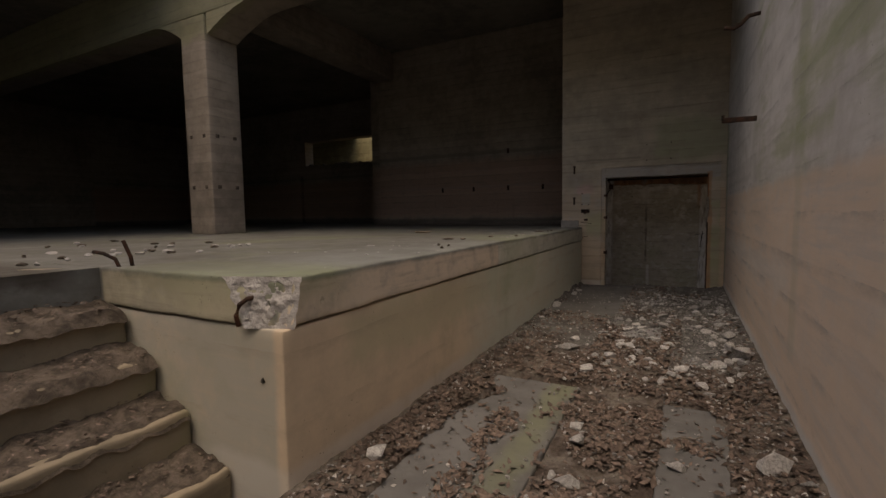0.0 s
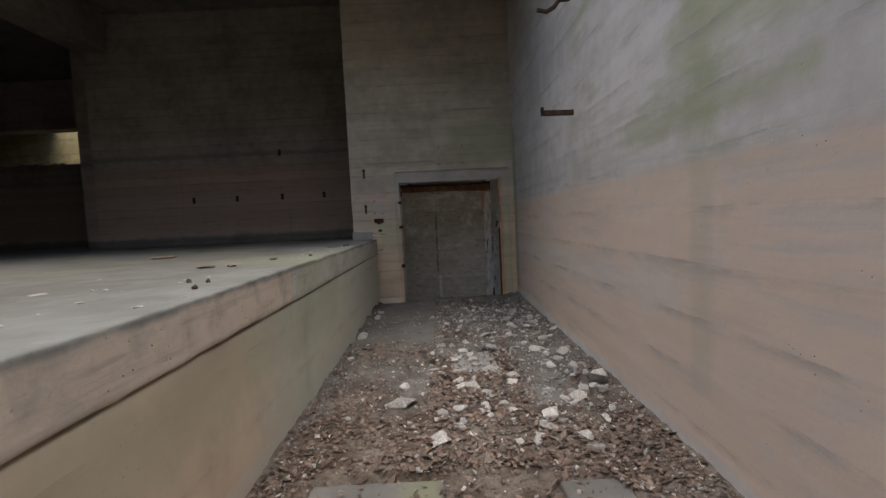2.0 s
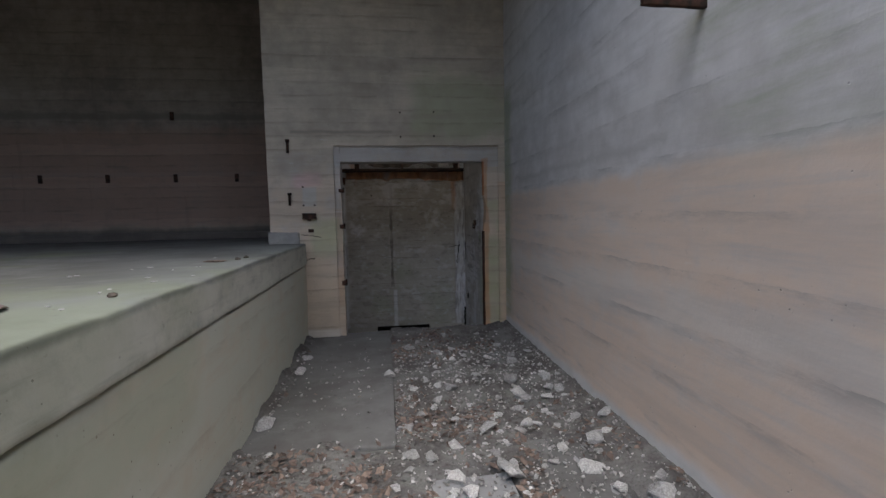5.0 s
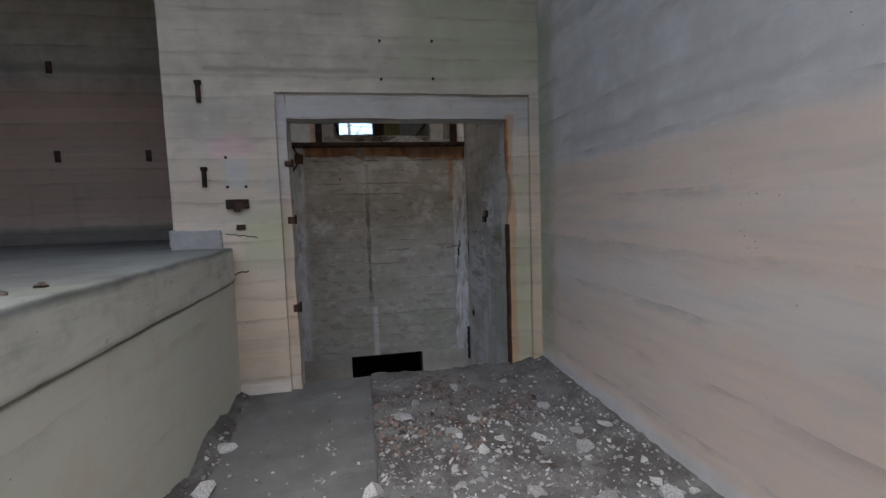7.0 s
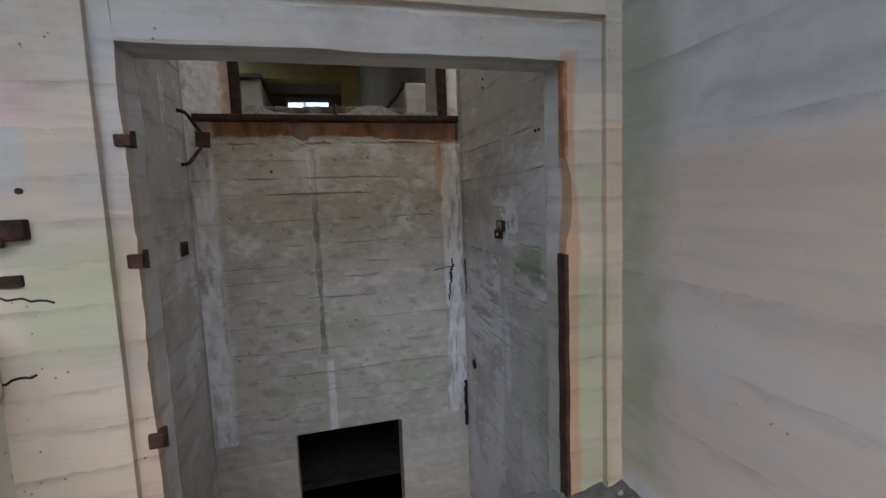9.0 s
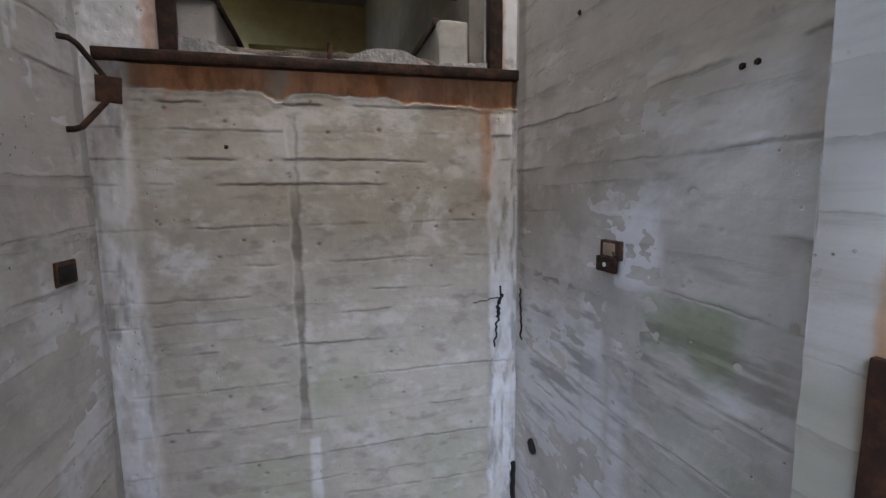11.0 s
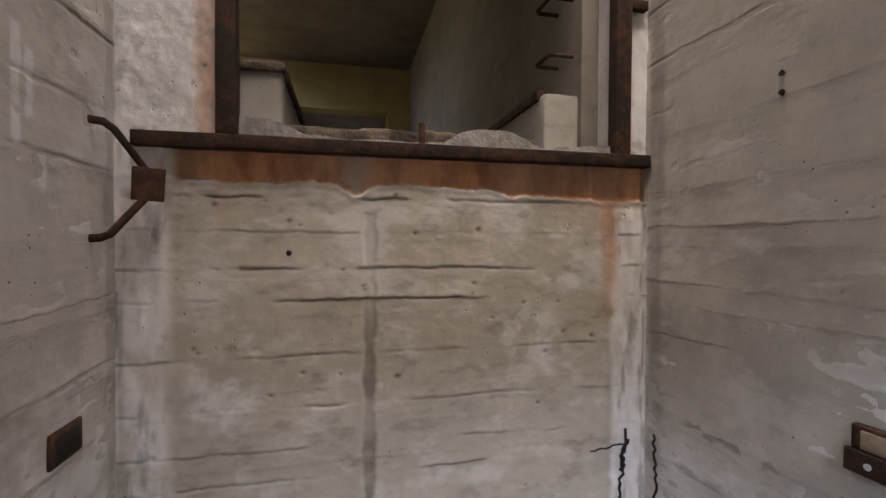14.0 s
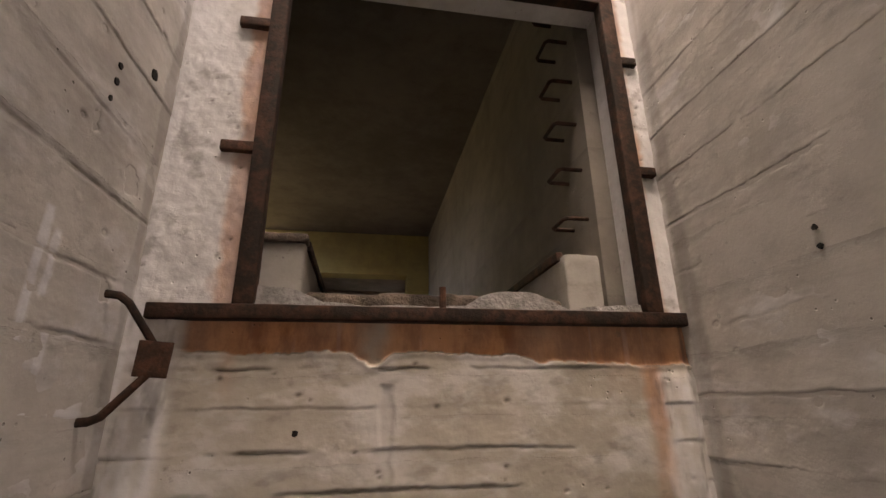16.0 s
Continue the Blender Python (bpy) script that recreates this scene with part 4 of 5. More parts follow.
# unseen slabs over the mouth, added to steer skylight onto the walls
structure("shaft_cover", rough_box(box((-2.0, 9.9, SHAFT_TOP), (-1.0, 12.0, SHAFT_TOP + 0.25), **FLAT), (-1.0, 11.15, SHAFT_TOP), (1.0, 12.0, SHAFT_TOP + 0.25), **FLAT), ceiling_mat, "unseen slabs added to limit the skylight in the shaft", "ceiling")
structure("pit_floor", box((-1.7, 10.2, -1.6), (0.5, 11.9, -1.3), **FLAT), dirt_mat, "dark shaft pit floor", "floor")
b = Build()
rough_box(b, (-1.1, 11.99, -1.0), (-0.1, 13.2, -0.95), **FLAT)
rough_box(b, (-1.1, 13.2, -1.0), (-0.1, 13.25, -0.3), **FLAT)
rough_box(b, (-1.1, 11.99, -0.33), (-0.1, 13.25, -0.28), **FLAT)
rough_box(b, (-1.15, 11.99, -1.0), (-1.1, 13.25, -0.28), **FLAT)
rough_box(b, (-0.1, 11.99, -1.0), (-0.05, 13.25, -0.28), **FLAT)
structure("duct", b, black_mat, "black low duct through the infill wall", "duct")
# upper opening: steel frame, lugs and sill
f = thing("steel_frame", "dark rusted steel frame round the upper opening", "frame")
part("lower_rail", box((-1.61, 11.735, 2.222), (0.468, 11.80, 2.278), step=(0.06, 0.03, 0.03), amp=0.0015, r=0.006), rust_dark, f)
part("upright", box((-1.335, 11.745, 2.278), (-1.262, 11.81, 3.99), step=(0.03, 0.03, 0.06), amp=0.0015, r=0.006), rust_dark, f)
part("upright", box((0.295, 11.745, 2.278), (0.372, 11.81, 3.99), step=(0.03, 0.03, 0.06), amp=0.0015, r=0.006), rust_dark, f)
part("upper_rail", box((-1.335, 11.745, 3.935), (0.372, 11.81, 3.995), step=(0.06, 0.03, 0.03), amp=0.0015, r=0.006), rust_dark, f)
for z in (2.9, 3.53):
    part("lug", box((-1.46, 11.745, z), (-1.33, 11.785, z + 0.045), step=0.03, amp=0.002, r=0.005), rust_red, f, "red-brown rusted lug")
    part("lug", box((0.37, 11.745, z + 0.02), (0.452, 11.785, z + 0.065), step=0.03, amp=0.002, r=0.005), rust_dark, f)
part("bolt", bar(Build(), [(-0.56, 11.79, 2.24), (-0.56, 11.79, 2.37)], 0.014, flat=1.0), rust_red, f, "rusted upright bolt")


def sill_z(x, y):
    return 2.295 + 0.07 * max(0, 1 - ((x + 0.25) / 0.22) ** 2) + 0.07 * max(0, 1 - ((x + 1.3) / 0.28) ** 2) + 0.03 * max(0, (x - 0.0) / 0.3) + 0.012 * fbm(x, y, 6) - 0.04 * max(0, (y - 11.93) / 0.1)


b = heightfield(Build(), -1.30, 0.33, 11.79, 12.03, 0.02, sill_z)
n = 82
xs = [-1.30 + 1.63 * i / n for i in range(n + 1)]
b.add([(x, 11.79, sill_z(x, 11.79)) for x in xs] + [(x, 11.775 + 0.008 * noise.noise(Vector((x * 12, 0, 0))), 2.24) for x in xs], [(i, i + 1 + n, i + 2 + n, i + 1) for i in range(n)])
rough_box(b, (-1.32, 11.8, 2.2), (0.34, 12.05, 2.262), step=0.3, amp=0.0)
structure("window_sill", b, sill_mat, "crumbled pale concrete sill", "sill")

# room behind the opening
structure("parapet", box((-1.13, 12.06, 1.44), (0.07, 12.5, 2.405), step=0.05, amp=0.02, r=0.03, nscale=5), dirt_mat, "low dark parapet behind the sill", "parapet")
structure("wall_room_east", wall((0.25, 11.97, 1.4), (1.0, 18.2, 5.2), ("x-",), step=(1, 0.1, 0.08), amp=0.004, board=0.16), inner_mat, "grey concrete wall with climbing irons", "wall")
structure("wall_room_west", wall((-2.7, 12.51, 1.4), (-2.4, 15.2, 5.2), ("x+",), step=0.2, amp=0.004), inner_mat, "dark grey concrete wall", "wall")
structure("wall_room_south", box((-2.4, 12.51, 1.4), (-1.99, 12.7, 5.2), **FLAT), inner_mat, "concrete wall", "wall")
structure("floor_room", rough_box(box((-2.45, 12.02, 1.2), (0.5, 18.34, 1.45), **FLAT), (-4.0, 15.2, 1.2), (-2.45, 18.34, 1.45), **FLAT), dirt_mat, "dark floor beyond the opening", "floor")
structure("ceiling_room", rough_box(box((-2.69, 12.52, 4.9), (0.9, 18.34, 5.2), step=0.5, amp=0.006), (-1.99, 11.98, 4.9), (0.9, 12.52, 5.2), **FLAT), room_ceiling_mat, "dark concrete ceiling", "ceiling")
b = Build()
rough_box(b, (-4.0, 18.0, 1.4), (-1.75, 18.35, 4.9), **FLAT)
rough_box(b, (-0.14, 18.0, 1.4), (0.3, 18.35, 4.9), **FLAT)
rough_box(b, (-1.75, 18.0, 4.14), (-0.14, 18.35, 4.9), **FLAT)
structure("wall_room_north", b, yellow_mat, "yellow distempered wall round a deep recess", "wall")
b = Build()
rough_box(b, (-1.75, 20.0, 1.4), (-1.40, 20.25, 4.5), **FLAT)
rough_box(b, (-0.32, 20.0, 1.4), (0.1, 20.25, 4.5), **FLAT)
rough_box(b, (-1.40, 20.0, 1.4), (-0.32, 20.25, 3.71), **FLAT)
rough_box(b, (-1.40, 20.0, 4.22), (-0.32, 20.25, 4.5), **FLAT)
rough_box(b, (-1.95, 18.35, 1.4), (-1.75, 20.25, 4.5), **FLAT)
rough_box(b, (0.1, 18.35, 1.4), (0.3, 20.25, 4.5), **FLAT)
rough_box(b, (-1.95, 18.35, 4.3), (0.3, 20.25, 4.5), **FLAT)
rough_box(b, (-1.95, 18.35, 1.2), (0.3, 20.25, 1.4), **FLAT)
structure("wall_niche", b, hall_mat, "dark recess wall holding a small window", "wall")
w = thing("window_1", "small whitish-framed window to bare trees", "window", kind="structure")
for lo, hi in (((-1.40, 20.02, 3.71), (-1.34, 20.1, 4.22)), ((-0.38, 20.02, 3.71), (-0.32, 20.1, 4.22)), ((-1.34, 20.02, 4.11), (-0.38, 20.1, 4.22)), ((-1.34, 20.02, 3.71), (-0.38, 20.1, 3.76))):
    part("window_frame", box(lo, hi, step=0.3, amp=0.001, r=0.006), frame_mat, w)
pane = part("pane", box((-1.34, 20.05, 3.76), (-0.38, 20.056, 4.16), **FLAT), glass_mat, w)
pane.visible_shadow = False

# ---- outdoors ----
b = Build()
for x0, x1, y0, y1 in ((-600, 600, -600, -3.0), (-600, 600, 20.6, 600), (-600, -24.5, -3.0, 20.6), (1.15, 600, -3.0, 20.6)):
    b.add([(x0, y0, -0.03), (x1, y0, -0.03), (x1, y1, -0.03), (x0, y1, -0.03)], [(0, 1, 2, 3)])
structure("ground", b, ground_mat, "leaf-strewn woodland ground", "ground")
structure("retaining_wall", box((-22, 18.4, -0.1), (-4.2, 18.8, 6.0), step=(0.4, 0.4, 0.3), amp=0.02), out_mat, "sunlit yellowish retaining wall beyond the slot", "wall")



def tree(x, y, h, seed):
    rnd = random.Random(seed)
    t = thing("tree", "bare grey woodland tree outside the window", "tree", group="bare trees")
    b = Build()
    bar(b, [(x, y, -0.1), (x + 0.05, y, h * 0.3), (x + 0.1, y, h * 0.7), (x - 0.05, y, h)], 0.13)
    part("trunk", b, bark_mat, t)
    b = Build()
    for _ in range(46):
        z = rnd.uniform(1.5, h)
        a, l = rnd.uniform(0, 6.28), rnd.uniform(0.6, 2.2)
        p = Vector((x, y, z))
        pts = [p]
        d = Vector((math.cos(a), math.sin(a), rnd.uniform(0.1, 0.9)))
        for k in range(4):
            p = p + d * l / 4
            d = (d + 0.35 * Vector((rnd.gauss(0, 1), rnd.gauss(0, 1), rnd.gauss(0, 0.6)))).normalized()
            pts.append(p)
        bar(b, pts, rnd.uniform(0.012, 0.03), 5)
    part("limbs", b, bark_mat, t)


for k, (x, y) in enumerate(((0.1, 33.0), (-2.9, 37.0), (1.9, 38.0), (-1.5, 46.0))):
    tree(x, y, 9.0 + k, 40 + k)


# ---- fittings on the walls ----
def rung(y, z):
    t = thing("climbing_iron", "bent black steel climbing iron set in the wall", "rung", group="climbing irons")
    part("rung_bar", bar(Build(), [(0.27, y, z), (0.14, y, z), (0.125, y + 0.015, z), (0.125, y + 0.15, z), (0.14, y + 0.165, z), (0.27, y + 0.165, z)], 0.011, 8), rust_dark, t)


for k in range(7):
    rung(12.06, 2.82 + 0.283 * k)

for x0, x1 in ((0.07, 0.255), (-1.34, -1.13)):
    t = thing("cheek_wall", "low whitewashed cheek wall with a steel edge", "parapet", kind="structure")
    part("wall", box((x0, 12.0, 2.2), (x1, 14.6, 2.61), step=(0.04, 0.08, 0.05), amp=0.006, r=0.015, nscale=6), cheek_mat, t)
    xe = x0 if x0 > 0 else x1
    part("edge_angle", box((xe - 0.016, 12.05, 2.585), (xe + 0.016, 14.6, 2.632), step=0.2, amp=0.001, r=0.004), rust_dark, t, "dark steel edge angle")
part("coping", box((-1.345, 11.985, 2.605), (-1.12, 12.3, 2.645), step=0.05, amp=0.005, r=0.008), dirt_mat, t, "dark crumbling coping")

h = thing("wall_hook", "flat rusted steel bar sticking out of the wall", "hook")
part("flat_bar", box((0.335, 6.13, 2.445), (0.67, 6.16, 2.5), step=0.03, amp=0.006, r=0.006, nscale=6), rust_dark, h)
part("hook_tip", box((0.33, 6.12, 2.48), (0.36, 6.15, 2.53), step=0.02, amp=0.003, r=0.005), rust_dark, h)
h = thing("wall_hook", "bent rusted steel bar sticking out of the wall", "hook")
part("bent_bar", bar(Build(), [(0.67, 6.16, 3.55), (0.55, 6.16, 3.54), (0.49, 6.15, 3.47), (0.42, 6.14, 3.43), (0.33, 6.14, 3.45)], 0.022, 8, 0.6), rust_dark, h)

for z0, z1 in ((2.27, 2.42), (1.65, 1.79)):
    t = thing("wall_bracket", "short dark steel strap fixed upright on the wall", "bracket", group="pier straps")
    part("strap", box((-1.998, 9.735, z0), (-1.972, 9.775, z1), step=0.03, amp=0.002, r=0.004), rust_dark, t)
    part("strap_head", box((-2.008, 9.745, z1 - 0.02), (-1.962, 9.775, z1 + 0.01), step=0.03, amp=0.002, r=0.004), rust_dark, t)
t = thing("latch_plate", "rusted steel latch plate bolted to the pier", "latch")
part("plate", box((-1.845, 9.735, 1.485), (-1.685, 9.775, 1.555), step=0.03, amp=0.003, r=0.006), rust_dark, t)
part("tongue", box((-1.79, 9.725, 1.462), (-1.745, 9.74, 1.50), step=0.03, amp=0.002, r=0.006), rust_dark, t)
t = thing("socket", "small dark steel socket in the pier", "socket")
part("socket_box", box((-1.785, 9.752, 1.325), (-1.72, 9.775, 1.365), step=0.03, amp=0.002, r=0.004), rust_dark, t)
for x, y, z in ((-0.65, 9.766, 2.46), (-0.24, 9.766, 2.47), (-0.65, 9.766, 2.75), (-0.24, 9.766, 2.76), (-1.83, 9.766, 1.87), (-1.83, 9.766, 1.65), (-1.70, 9.766, 1.65)):
    t = thing("bolt_hole", "small dark bolt hole with a rusted stub", "bolt hole", group="bolt holes in the end wall")
    part("stub", bar(Build(), [(x, y + 0.01, z), (x, y - 0.006, z)], 0.011, 10), rust_dark, t)
for z, d in ((0.66, 0.07), (1.36, 0.06), (1.8, 0.05)):
    t = thing("door_hinge", "rusted steel hinge stub on the door jamb", "hinge", group="door hinges")
    part("leaf", box((-1.415, 9.79, z), (-1.362, 9.85, z + d * 0.85), step=0.02, amp=0.003, r=0.006), rust_red, t)
    part("pin", bar(Build(), [(-1.36, 9.815, z - 0.005), (-1.36, 9.815, z + d + 0.005)], 0.010, 8), rust_dark, t)
a = thing("jamb_angle", "red-rusted steel angle exposed on the door jamb", "steel edge")
part("angle", box((0.364, 9.80, 0.02), (0.386, 9.872, 1.29), step=(0.02, 0.03, 0.05), amp=0.004, r=0.004, nscale=7), rust_red, a)
part("angle", box((0.366, 9.80, 1.74), (0.386, 9.85, 2.16), step=(0.02, 0.03, 0.05), amp=0.003, r=0.004, nscale=7), rust_orange, a, "orange rust-stained steel edge")

# shaft fittings
k = thing("guide_bracket", "bent steel strap with a square plate in the shaft corner", "bracket")
part("strap", bar(Build(), [(-1.69, 11.6, 2.275), (-1.635, 11.615, 2.27), (-1.61, 11.63, 2.25), (-1.545, 11.70, 2.13), (-1.54, 11.71, 2.08), (-1.548, 11.70, 2.03), (-1.62, 11.62, 1.905), (-1.645, 11.61, 1.893), (-1.69, 11.6, 1.89)], 0.0135, 8, 0.7), rust_dark, k)
b = Build()
rough_box(b, (-0.05, -0.006, -0.058), (0.05, 0.006, 0.058), step=0.02, amp=0.0015, r=0.003)
plate = part("plate", b, rust_red, k, "square rusted plate")
plate.matrix_basis = pose(-1.535, 11.695, 2.08, 4, 3, 20)
k = thing("wall_box", "rusted steel socket box set in the shaft wall", "socket")
part("box_rim", box((-1.69, 11.375, 1.245), (-1.66, 11.535, 1.345), step=0.03, amp=0.003, r=0.006), rust_red, k)
# black block in place of the shade within the box
part("box_mouth", box((-1.68, 11.39, 1.258), (-1.656, 11.515, 1.328), step=0.04, amp=0.001, r=0.003), black_mat, k, "black hollow of the box")
k = thing("wall_box", "rusted steel bracket with a punched lower plate", "bracket")
part("box_rim", box((0.448, 10.765, 1.335), (0.475, 10.885, 1.41), step=0.02, amp=0.002, r=0.004), rust_dark, k)
part("wooden_plug", box((0.443, 10.785, 1.35), (0.455, 10.86, 1.40), step=0.02, amp=0.002, r=0.004), wood_mat, k, "pale brown wooden plug")
pl = part("plate", box((0.438, 10.775, 1.285), (0.455, 10.895, 1.345), step=0.02, amp=0.002, r=0.003), rust_dark, k, "dark plate with a hole")
part("plate_hole", bar(Build(), [(0.435, 10.835, 1.315), (0.44, 10.835, 1.315)], 0.009, 10), strip_mat, pl)
part("spike", bar(Build(), [(0.43, 10.77, 1.37), (0.41, 10.73, 1.36)], 0.006, 6), rust_dark, k)


# a thin black disc gives the hole its inner shade
def hollow(x, y, z, r, axis, group, label="small black hole drilled in the shaft wall"):
    t = thing("wall_hole", label, "hole", group=group)
    d = Vector((0.004, 0, 0)) if axis == "x" else Vector((0, 0.004, 0))
    p = Vector((x, y, z))
    b = Build()
    n, rnd = 12, random.Random(int(1000 * (abs(x) + y + z)))
    v = []
    for s_ in (-1, 1):
        for i in range(n):
            q = r * rnd.uniform(0.75, 1.2)
            a = 2 * math.pi * i / n
            off = Vector((0, math.cos(a) * q, math.sin(a) * q)) if axis == "x" else Vector((math.cos(a) * q, 0, math.sin(a) * q))
            v.append(p + s_ * d + off)
    b.add(v, [tuple(range(n)), tuple(range(n, 2 * n))[::-1]] + [(i, (i + 1) % n, n + (i + 1) % n, n + i) for i in range(n)])
    part("hollow", b, black_mat, t, smooth=False)


for y, z in ((10.29, 1.93), (10.245, 1.93), (11.115, 2.42), (11.115, 2.36)):
    hollow(0.466, y, z, 0.009, "x", "drilled holes")
for y, z, r in ((11.39, 2.97, 0.011), (11.39, 2.91, 0.013), (11.38, 2.84, 0.01), (11.59, 3.1, 0.022)):
    hollow(-1.668, y, z, r, "x", "drilled holes")
hollow(0.468, 11.52, 0.15, 0.045, "x", "", "ragged black hole low in the shaft wall")
hollow(-1.08, 11.772, 1.84, 0.010, "y", "", "small pit in the infill wall")
hollow(-1.99, 1.9, 0.64, 0.014, "y", "", "small plugged hole in the platform end")
hollow(-1.838, 4.05, 0.26, 0.016, "x", "", "small dark hole in the platform side")


def crack(name, label, pts, r, mat=None):
    t = thing(name, label, "crack")
    b = Build()
    bar(b, pts, r, 5)
    part("fissure", b, mat or black_mat, t, smooth=False)


def jag(p, q, n, w, seed, axis):
    rnd = random.Random(seed)
    out = []
    for i in range(n + 1):
        c = Vector(p).lerp(Vector(q), i / n)
        c[axis] += rnd.uniform(-w, w)
        out.append(c)
    return out


crack("crack", "dark forked crack in the white shaft corner", jag((0.36, 11.752, 1.05), (0.335, 11.752, 0.68), 18, 0.014, 5, 0), 0.006)
crack("crack", "dark forked crack in the white shaft corner", jag((0.37, 11.755, 1.0), (0.345, 11.755, 0.86), 8, 0.012, 6, 0), 0.01)
crack("crack", "short dark crack beside the shaft corner", jag((0.466, 11.70, 1.04), (0.466, 11.68, 0.74), 14, 0.016, 7, 1), 0.006)
crack("crack", "hairline crack running out from the shaft corner", jag((0.36, 11.757, 0.98), (0.2, 11.765, 0.955), 9, 0.006, 14, 2), 0.004)
crack("crack", "wide dark gap at the foot of the shaft corner", jag((0.455, 11.755, -0.08), (0.452, 11.755, -0.5), 10, 0.006, 8, 0), 0.018)
crack("crack", "hairline crack across the pier", jag((-1.87, 9.768, 1.30), (-1.64, 9.768, 1.265), 10, 0.006, 9, 2), 0.004)
crack("crack", "thin crack running from the platform edge", jag((-1.87, 9.768, 0.98), (-1.72, 9.768, 1.01), 8, 0.008, 10, 2), 0.005)

# ---- loose things on the platform ----
for pts in ([(-3.34, 1.93, 1.17), (-3.36, 1.91, 1.25), (-3.42, 1.87, 1.29), (-3.5, 1.85, 1.30)], [(-3.33, 2.0, 1.17), (-3.33, 1.99, 1.26), (-3.37, 1.97, 1.37)]):
    t = thing("reinforcing_bar", "bent rusted steel bar sticking out of the slab", "steel bar", group="bent bars")
    part("rod", bar(Build(), pts, 0.013, 8), rust_dark, t)


def lump(name, label, at, size, mat, seed, group=""):
    ob = part(name, shard(Build(), (0, 0, 0), size, seed, 18), mat, smooth=False)
    ob.matrix_basis = pose(*at, 0, 0, seed * 47)
    return tagged(ob, label, "debris", group)


for n, (x, y, sx) in enumerate(((-2.2, 4.31, 0.02), (-2.06, 4.26, 0.02), (-2.0, 4.0, 0.02), (-1.97, 7.88, 0.03), (-1.98, 7.72, 0.025), (-1.99, 6.12, 0.022))):
    lump("dirt_clod", "small dark clod of dirt on the platform", (x, y, 1.203), (sx, sx * 0.9, 0.018), dirt_mat, n + 3, "clods on the platform")
for n, (x, y) in enumerate(((-2.6, 5.32), (-2.42, 5.33), (-2.28, 5.92), (-2.1, 7.6))):
    lump("dead_leaf_clump", "flat dark clump of dead leaves on the platform", (x, y, 1.203), (0.10, 0.05, 0.012), leaf_mat, n + 20, "leaf clumps on the platform")
lump("broken_board", "thin brown broken board lying on the platform", (-3.9, 6.9, 1.21), (0.22, 0.07, 0.018), wood_mat, 31)
lump("plaster_flake", "white flake of plaster on the platform", (-2.85, 4.04, 1.2), (0.05, 0.03, 0.01), chip_mat, 32)

# ---- rubble in the trench ----
ROCKS = [shard(Build(), (0, 0, 0), s_, 60 + i, 15).mesh("stone", stone_mat, False) for i, s_ in enumerate(((1, 0.7, 0.5), (1, 0.8, 0.35), (1, 0.55, 0.6), (1, 0.9, 0.6), (1, 0.6, 0.25), (1, 0.75, 0.75), (1, 0.5, 0.4), (1, 0.85, 0.45)))]


def stone(x, y, size, k, rz, tilt=0.0, sink=0.5, label="broken grey lump of concrete in the debris", group="concrete lumps in the trench"):
    ob = new("stone", ROCKS[k % len(ROCKS)])
    h = (0.5, 0.35, 0.6, 0.6, 0.25, 0.75, 0.4, 0.45)[k % 8] * size
    ob.matrix_basis = pose(x, y, debris_z(x, y) + h * sink, tilt, tilt * 0.5, rz) @ Matrix.Diagonal((size, size, size, 1))
    return tagged(ob, label, "stone", group)


BIG = "large pale slab of broken concrete in the debris"
for x, y, size, k, rz, tilt in ((-1.06, 5.08, 0.17, 4, 10, 5), (0.5, 5.2, 0.15, 2, 70, 40), (0.3, 5.1, 0.11, 0, 30, 10), (-0.2, 6.48, 0.11, 1, 100, 20), (-1.73, 7.33, 0.10, 3, 20, 0), (0.44, 5.66, 0.09, 5, 60, 10),
                                (-0.55, 2.65, 0.10, 6, 15, 8), (-0.58, 3.11, 0.09, 2, 80, 25), (0.46, 6.1, 0.10, 0, 45, 5), (-1.61, 2.4, 0.09, 7, 60, 5), (0.47, 3.12, 0.12, 3, 10, 0), (-0.28, 5.88, 0.14, 4, 0, 6),
                                (-0.5, 5.45, 0.15, 4, 150, 8), (0.02, 4.75, 0.10, 7, 30, 0), (-0.86, 8.25, 0.10, 6, 60, 20), (-1.72, 8.9, 0.08, 1, 10, 5), (-1.70, 8.45, 0.09, 0, 80, 5), (0.2, 7.9, 0.10, 7, 20, 5), (0.1, 2.6, 0.09, 1, 40, 5)):
    stone(x, y, size, k, rz, tilt, 0.55, BIG, "large concrete slabs in the trench")
rnd = random.Random(12)
count = 0
while count < 190:
    x, y = rnd.uniform(-1.78, 0.6), rnd.uniform(1.2, 9.5)
    w = 0.35 if x < -0.83 else 1.0
    if x < -0.83 and (y > 6.9 and x > -1.6 or y < 4.2):
        w = 0.08
    if x > -0.83 and 4.4 < y < 8.8:
        w = 1.4
    if cover(x, y) < -0.01:
        w *= 0.3
    if rnd.random() * 1.4 < w:
        stone(x, y, rnd.choice((0.025, 0.03, 0.035, 0.04, 0.055, 0.07)), rnd.randrange(8), rnd.uniform(0, 360), rnd.uniform(-25, 25), 0.22)
        count += 1
for n in range(95):
    x, y = rnd.uniform(-0.8, 0.55), rnd.gauss(6.3, 1.2)
    if 4.4 < y < 9.2:
        stone(x, y, rnd.choice((0.04, 0.05, 0.06, 0.075, 0.095)), rnd.choice((1, 4, 4, 7, 6)), rnd.uniform(0, 360), rnd.uniform(-14, 14), 0.35, "flat bluish-grey flake of broken concrete in the debris", "concrete flakes in the trench")

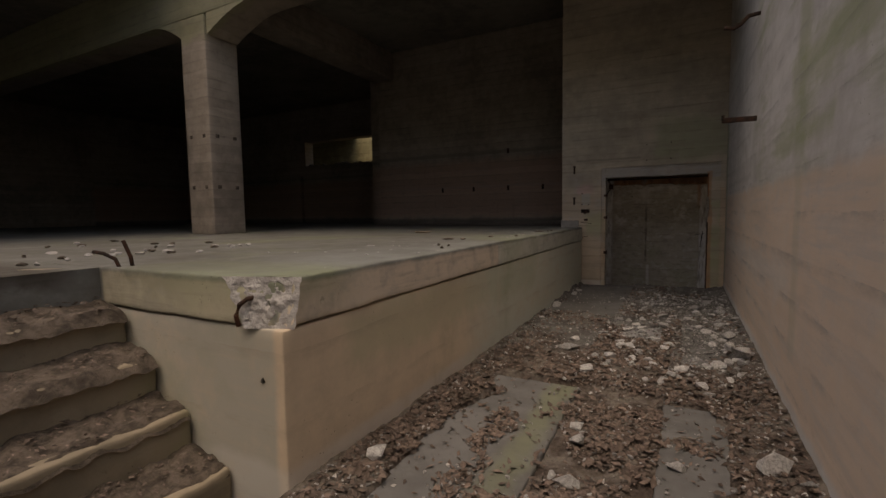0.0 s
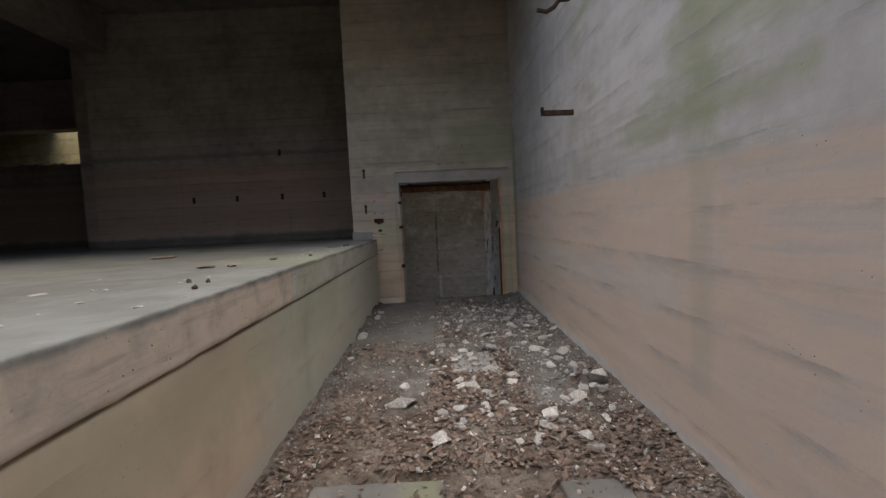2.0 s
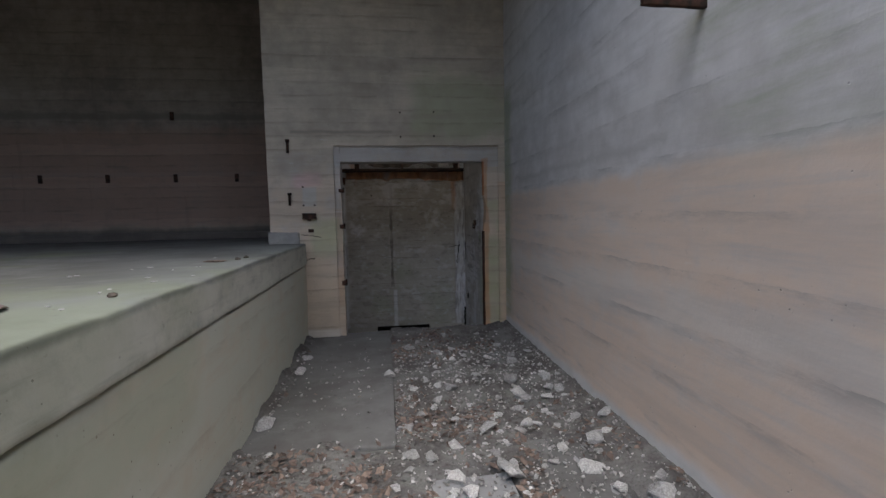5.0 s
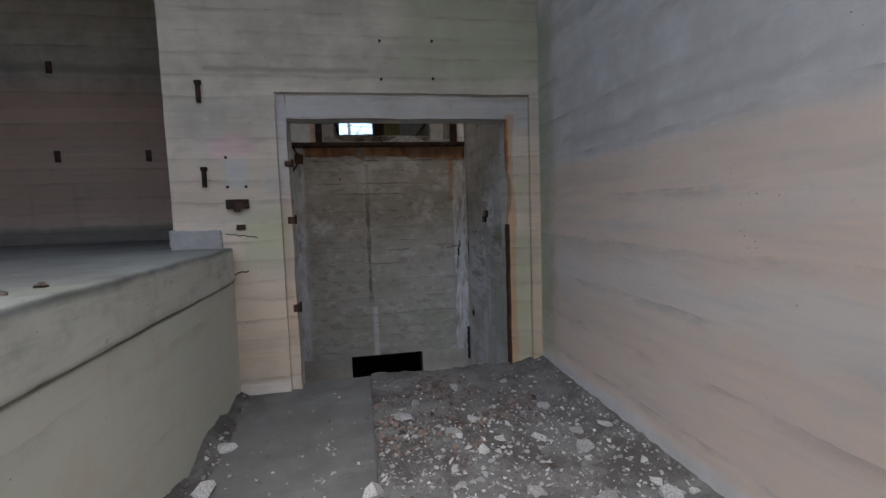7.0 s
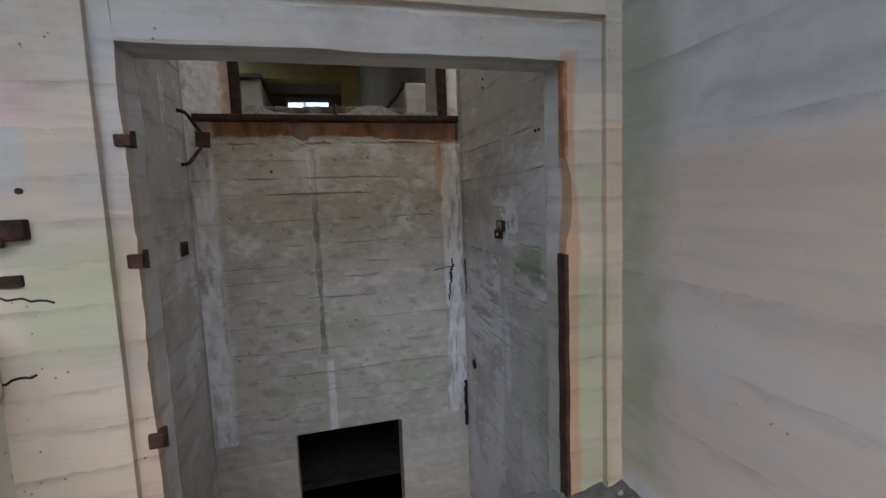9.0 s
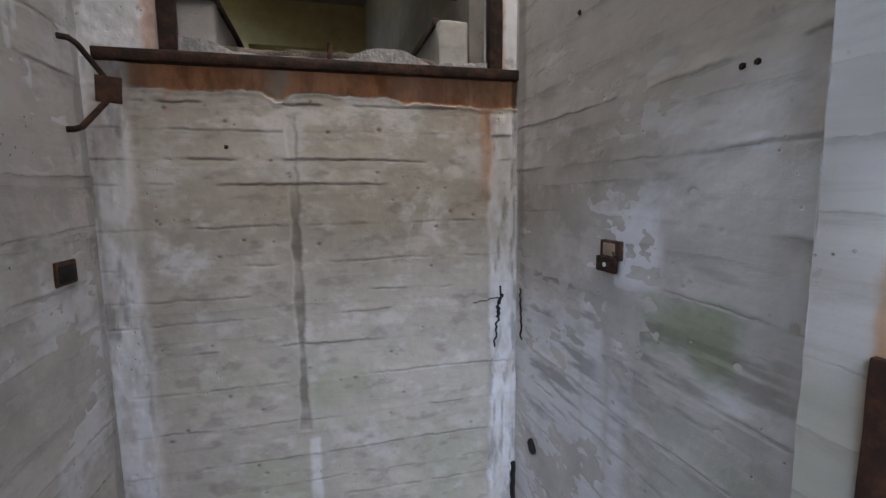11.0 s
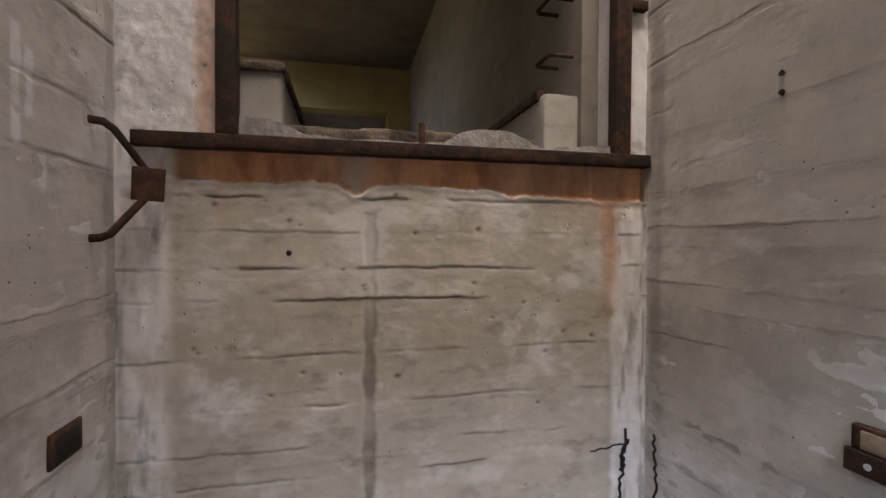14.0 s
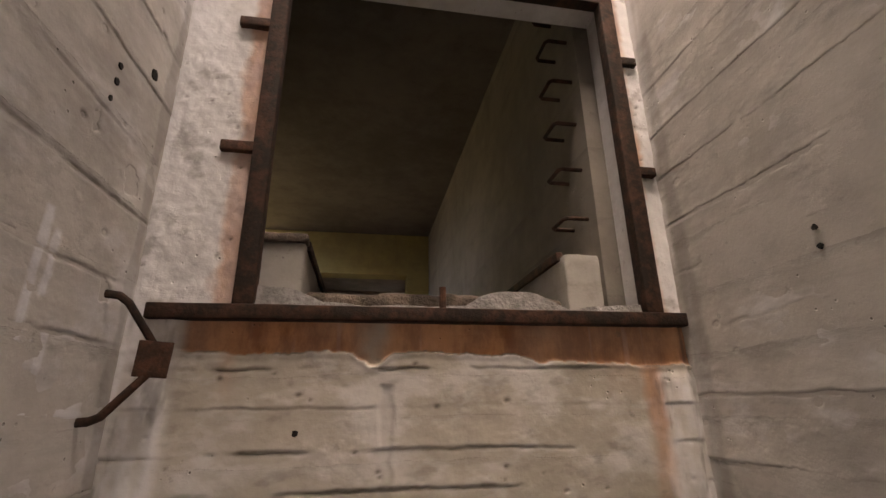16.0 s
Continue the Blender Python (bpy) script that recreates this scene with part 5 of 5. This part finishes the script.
# crumbs and leaves
SHAPES = []
for i in range(10):
    q = shard(Build(), (0, 0, 0), (1, rnd.uniform(0.5, 0.9), rnd.uniform(0.3, 0.7)), 200 + i, 9)
    SHAPES.append(([Vector(p) for p in q.v], q.f))
crumbs = Build()
count = 0
while count < 11000:
    x, y = rnd.uniform(-1.80, 0.63), rnd.uniform(0.3, 9.7)
    w = 0.3 + 0.5 * (fbm(x, y, 1.2, 9) + 0.3)
    if x > -0.83:
        w += 0.25 + (0.35 if 5.0 < y < 9.4 else 0) + (0.4 if x > -0.15 and 4.7 < y < 7.6 else 0)
    if x < -1.6:
        w += 0.3
    if y > 9.1:
        w *= 0.25
    if cover(x, y) < -0.01 and not (x > -0.7 and 4.8 < y < 7):
        w *= 0.15
    if rnd.random() < w:
        v, f = SHAPES[rnd.randrange(10)]
        size = rnd.choice((0.005, 0.007, 0.009, 0.012, 0.016, 0.021))
        m = pose(x, y, debris_z(x, y) + size * 0.3, rnd.uniform(-40, 40), rnd.uniform(-40, 40), rnd.uniform(0, 360)) @ Matrix.Scale(size, 4)
        crumbs.add([m @ p for p in v], f)
        count += 1
tagged(part("rubble", crumbs, gravel_mat, smooth=False), "grey concrete crumbs strewn over the trench floor", "rubble", kind="stuff")

leaves = Build()
count = 0
while count < 22000:
    x, y = rnd.uniform(-1.80, 0.63), rnd.uniform(0.3, 9.6)
    w = (0.85 if y < 6.4 else 0.03 if y > 7.4 else 0.2) + 0.6 * fbm(x, y, 1.0, 17)
    if y > 4.7 and not -0.85 < x < -0.1:
        w = (0.18 if y < 7.2 else -0.08) + 0.5 * fbm(x, y, 1.6, 17)
    if cover(x, y) < -0.01:
        w *= 0.06
    if rnd.random() < w:
        l = rnd.uniform(0.009, 0.03) if count % 6 else rnd.uniform(0.028, 0.045)
        m = pose(x, y, debris_z(x, y) + 0.004, rnd.uniform(-30, 30), rnd.uniform(-30, 30), rnd.uniform(0, 360))
        c = rnd.uniform(0.1, 0.5)
        pts = [(-l, 0, 0), (-0.2 * l, -0.5 * l, c * l * 0.6), (l, 0, c * l), (-0.2 * l, 0.5 * l, c * l * 0.6)]
        leaves.add([m @ Vector(p) for p in pts], [(0, 1, 2), (0, 2, 3)])
        count += 1
for _ in range(1500):
    k = rnd.randrange(4)
    x0, z1 = ((-2.62, 0.09), (-2.95, 0.365), (-3.25, 0.64), (-3.55, 0.915))[k]
    x, y = x0 + rnd.uniform(0.02, 0.3), rnd.uniform(-1.0, 1.87)
    l = rnd.uniform(0.008, 0.022)
    m = pose(x, y, z1 + 0.03 + 0.05 * max(0, 1 - (x - x0) / 0.3), rnd.uniform(-30, 30), rnd.uniform(-30, 30), rnd.uniform(0, 360))
    leaves.add([m @ Vector(p) for p in ((-l, 0, 0), (0, -0.5 * l, 0.3 * l), (l, 0, 0.2 * l), (0, 0.5 * l, 0.3 * l))], [(0, 1, 2), (0, 2, 3)])
tagged(part("leaf_litter", leaves, leaf_mat, smooth=False), "brown dead leaves strewn over floor and steps", "leaves", kind="stuff")

for x, z in ((-3.25, 2.17), (-4.19, 2.17), (-5.2, 2.17), (-6.17, 2.17), (-4.19, 3.15)):
    t = thing("tie_mark", "small dark rusted tie on the back wall", "tie", group="ties on the back wall")
    part("tie_end", box((x - 0.03, 11.985, z - 0.06), (x + 0.03, 12.01, z + 0.07), step=0.02, amp=0.004, r=0.006), rust_dark, t)
for n in range(34):
    x, y = -1.9 - abs(rnd.gauss(0, 0.7)), rnd.uniform(2.3, 8.5)
    lump("plaster_flake", "small pale flake of plaster on the platform", (x, y, 1.197), (rnd.uniform(0.008, 0.03), rnd.uniform(0.006, 0.015), 0.005), chip_mat, 60 + n, "flakes on the platform")
for n in range(40):
    x, y = -4.0 - abs(rnd.gauss(0, 1.4)), rnd.uniform(1.5, 4.0)
    lump("rubble_lump", "pale lump of rubble on the dirty platform", (x, y, 1.20), (rnd.uniform(0.02, 0.07), rnd.uniform(0.02, 0.05), 0.02), chip_mat if n % 3 else dirt_mat, 160 + n, "rubble on the platform")
for pts in ([(-0.05, 3.4, 0.05), (0.0, 3.45, 0.06), (0.08, 3.47, 0.055), (0.13, 3.52, 0.06)], [(-0.02, 3.25, 0.05), (0.02, 3.32, 0.06), (0.01, 3.4, 0.055)]):
    t = thing("twig", "thin dark fallen twig on the floor", "twig", group="twigs")
    part("stick", bar(Build(), pts, 0.004, 6), bark_mat, t)
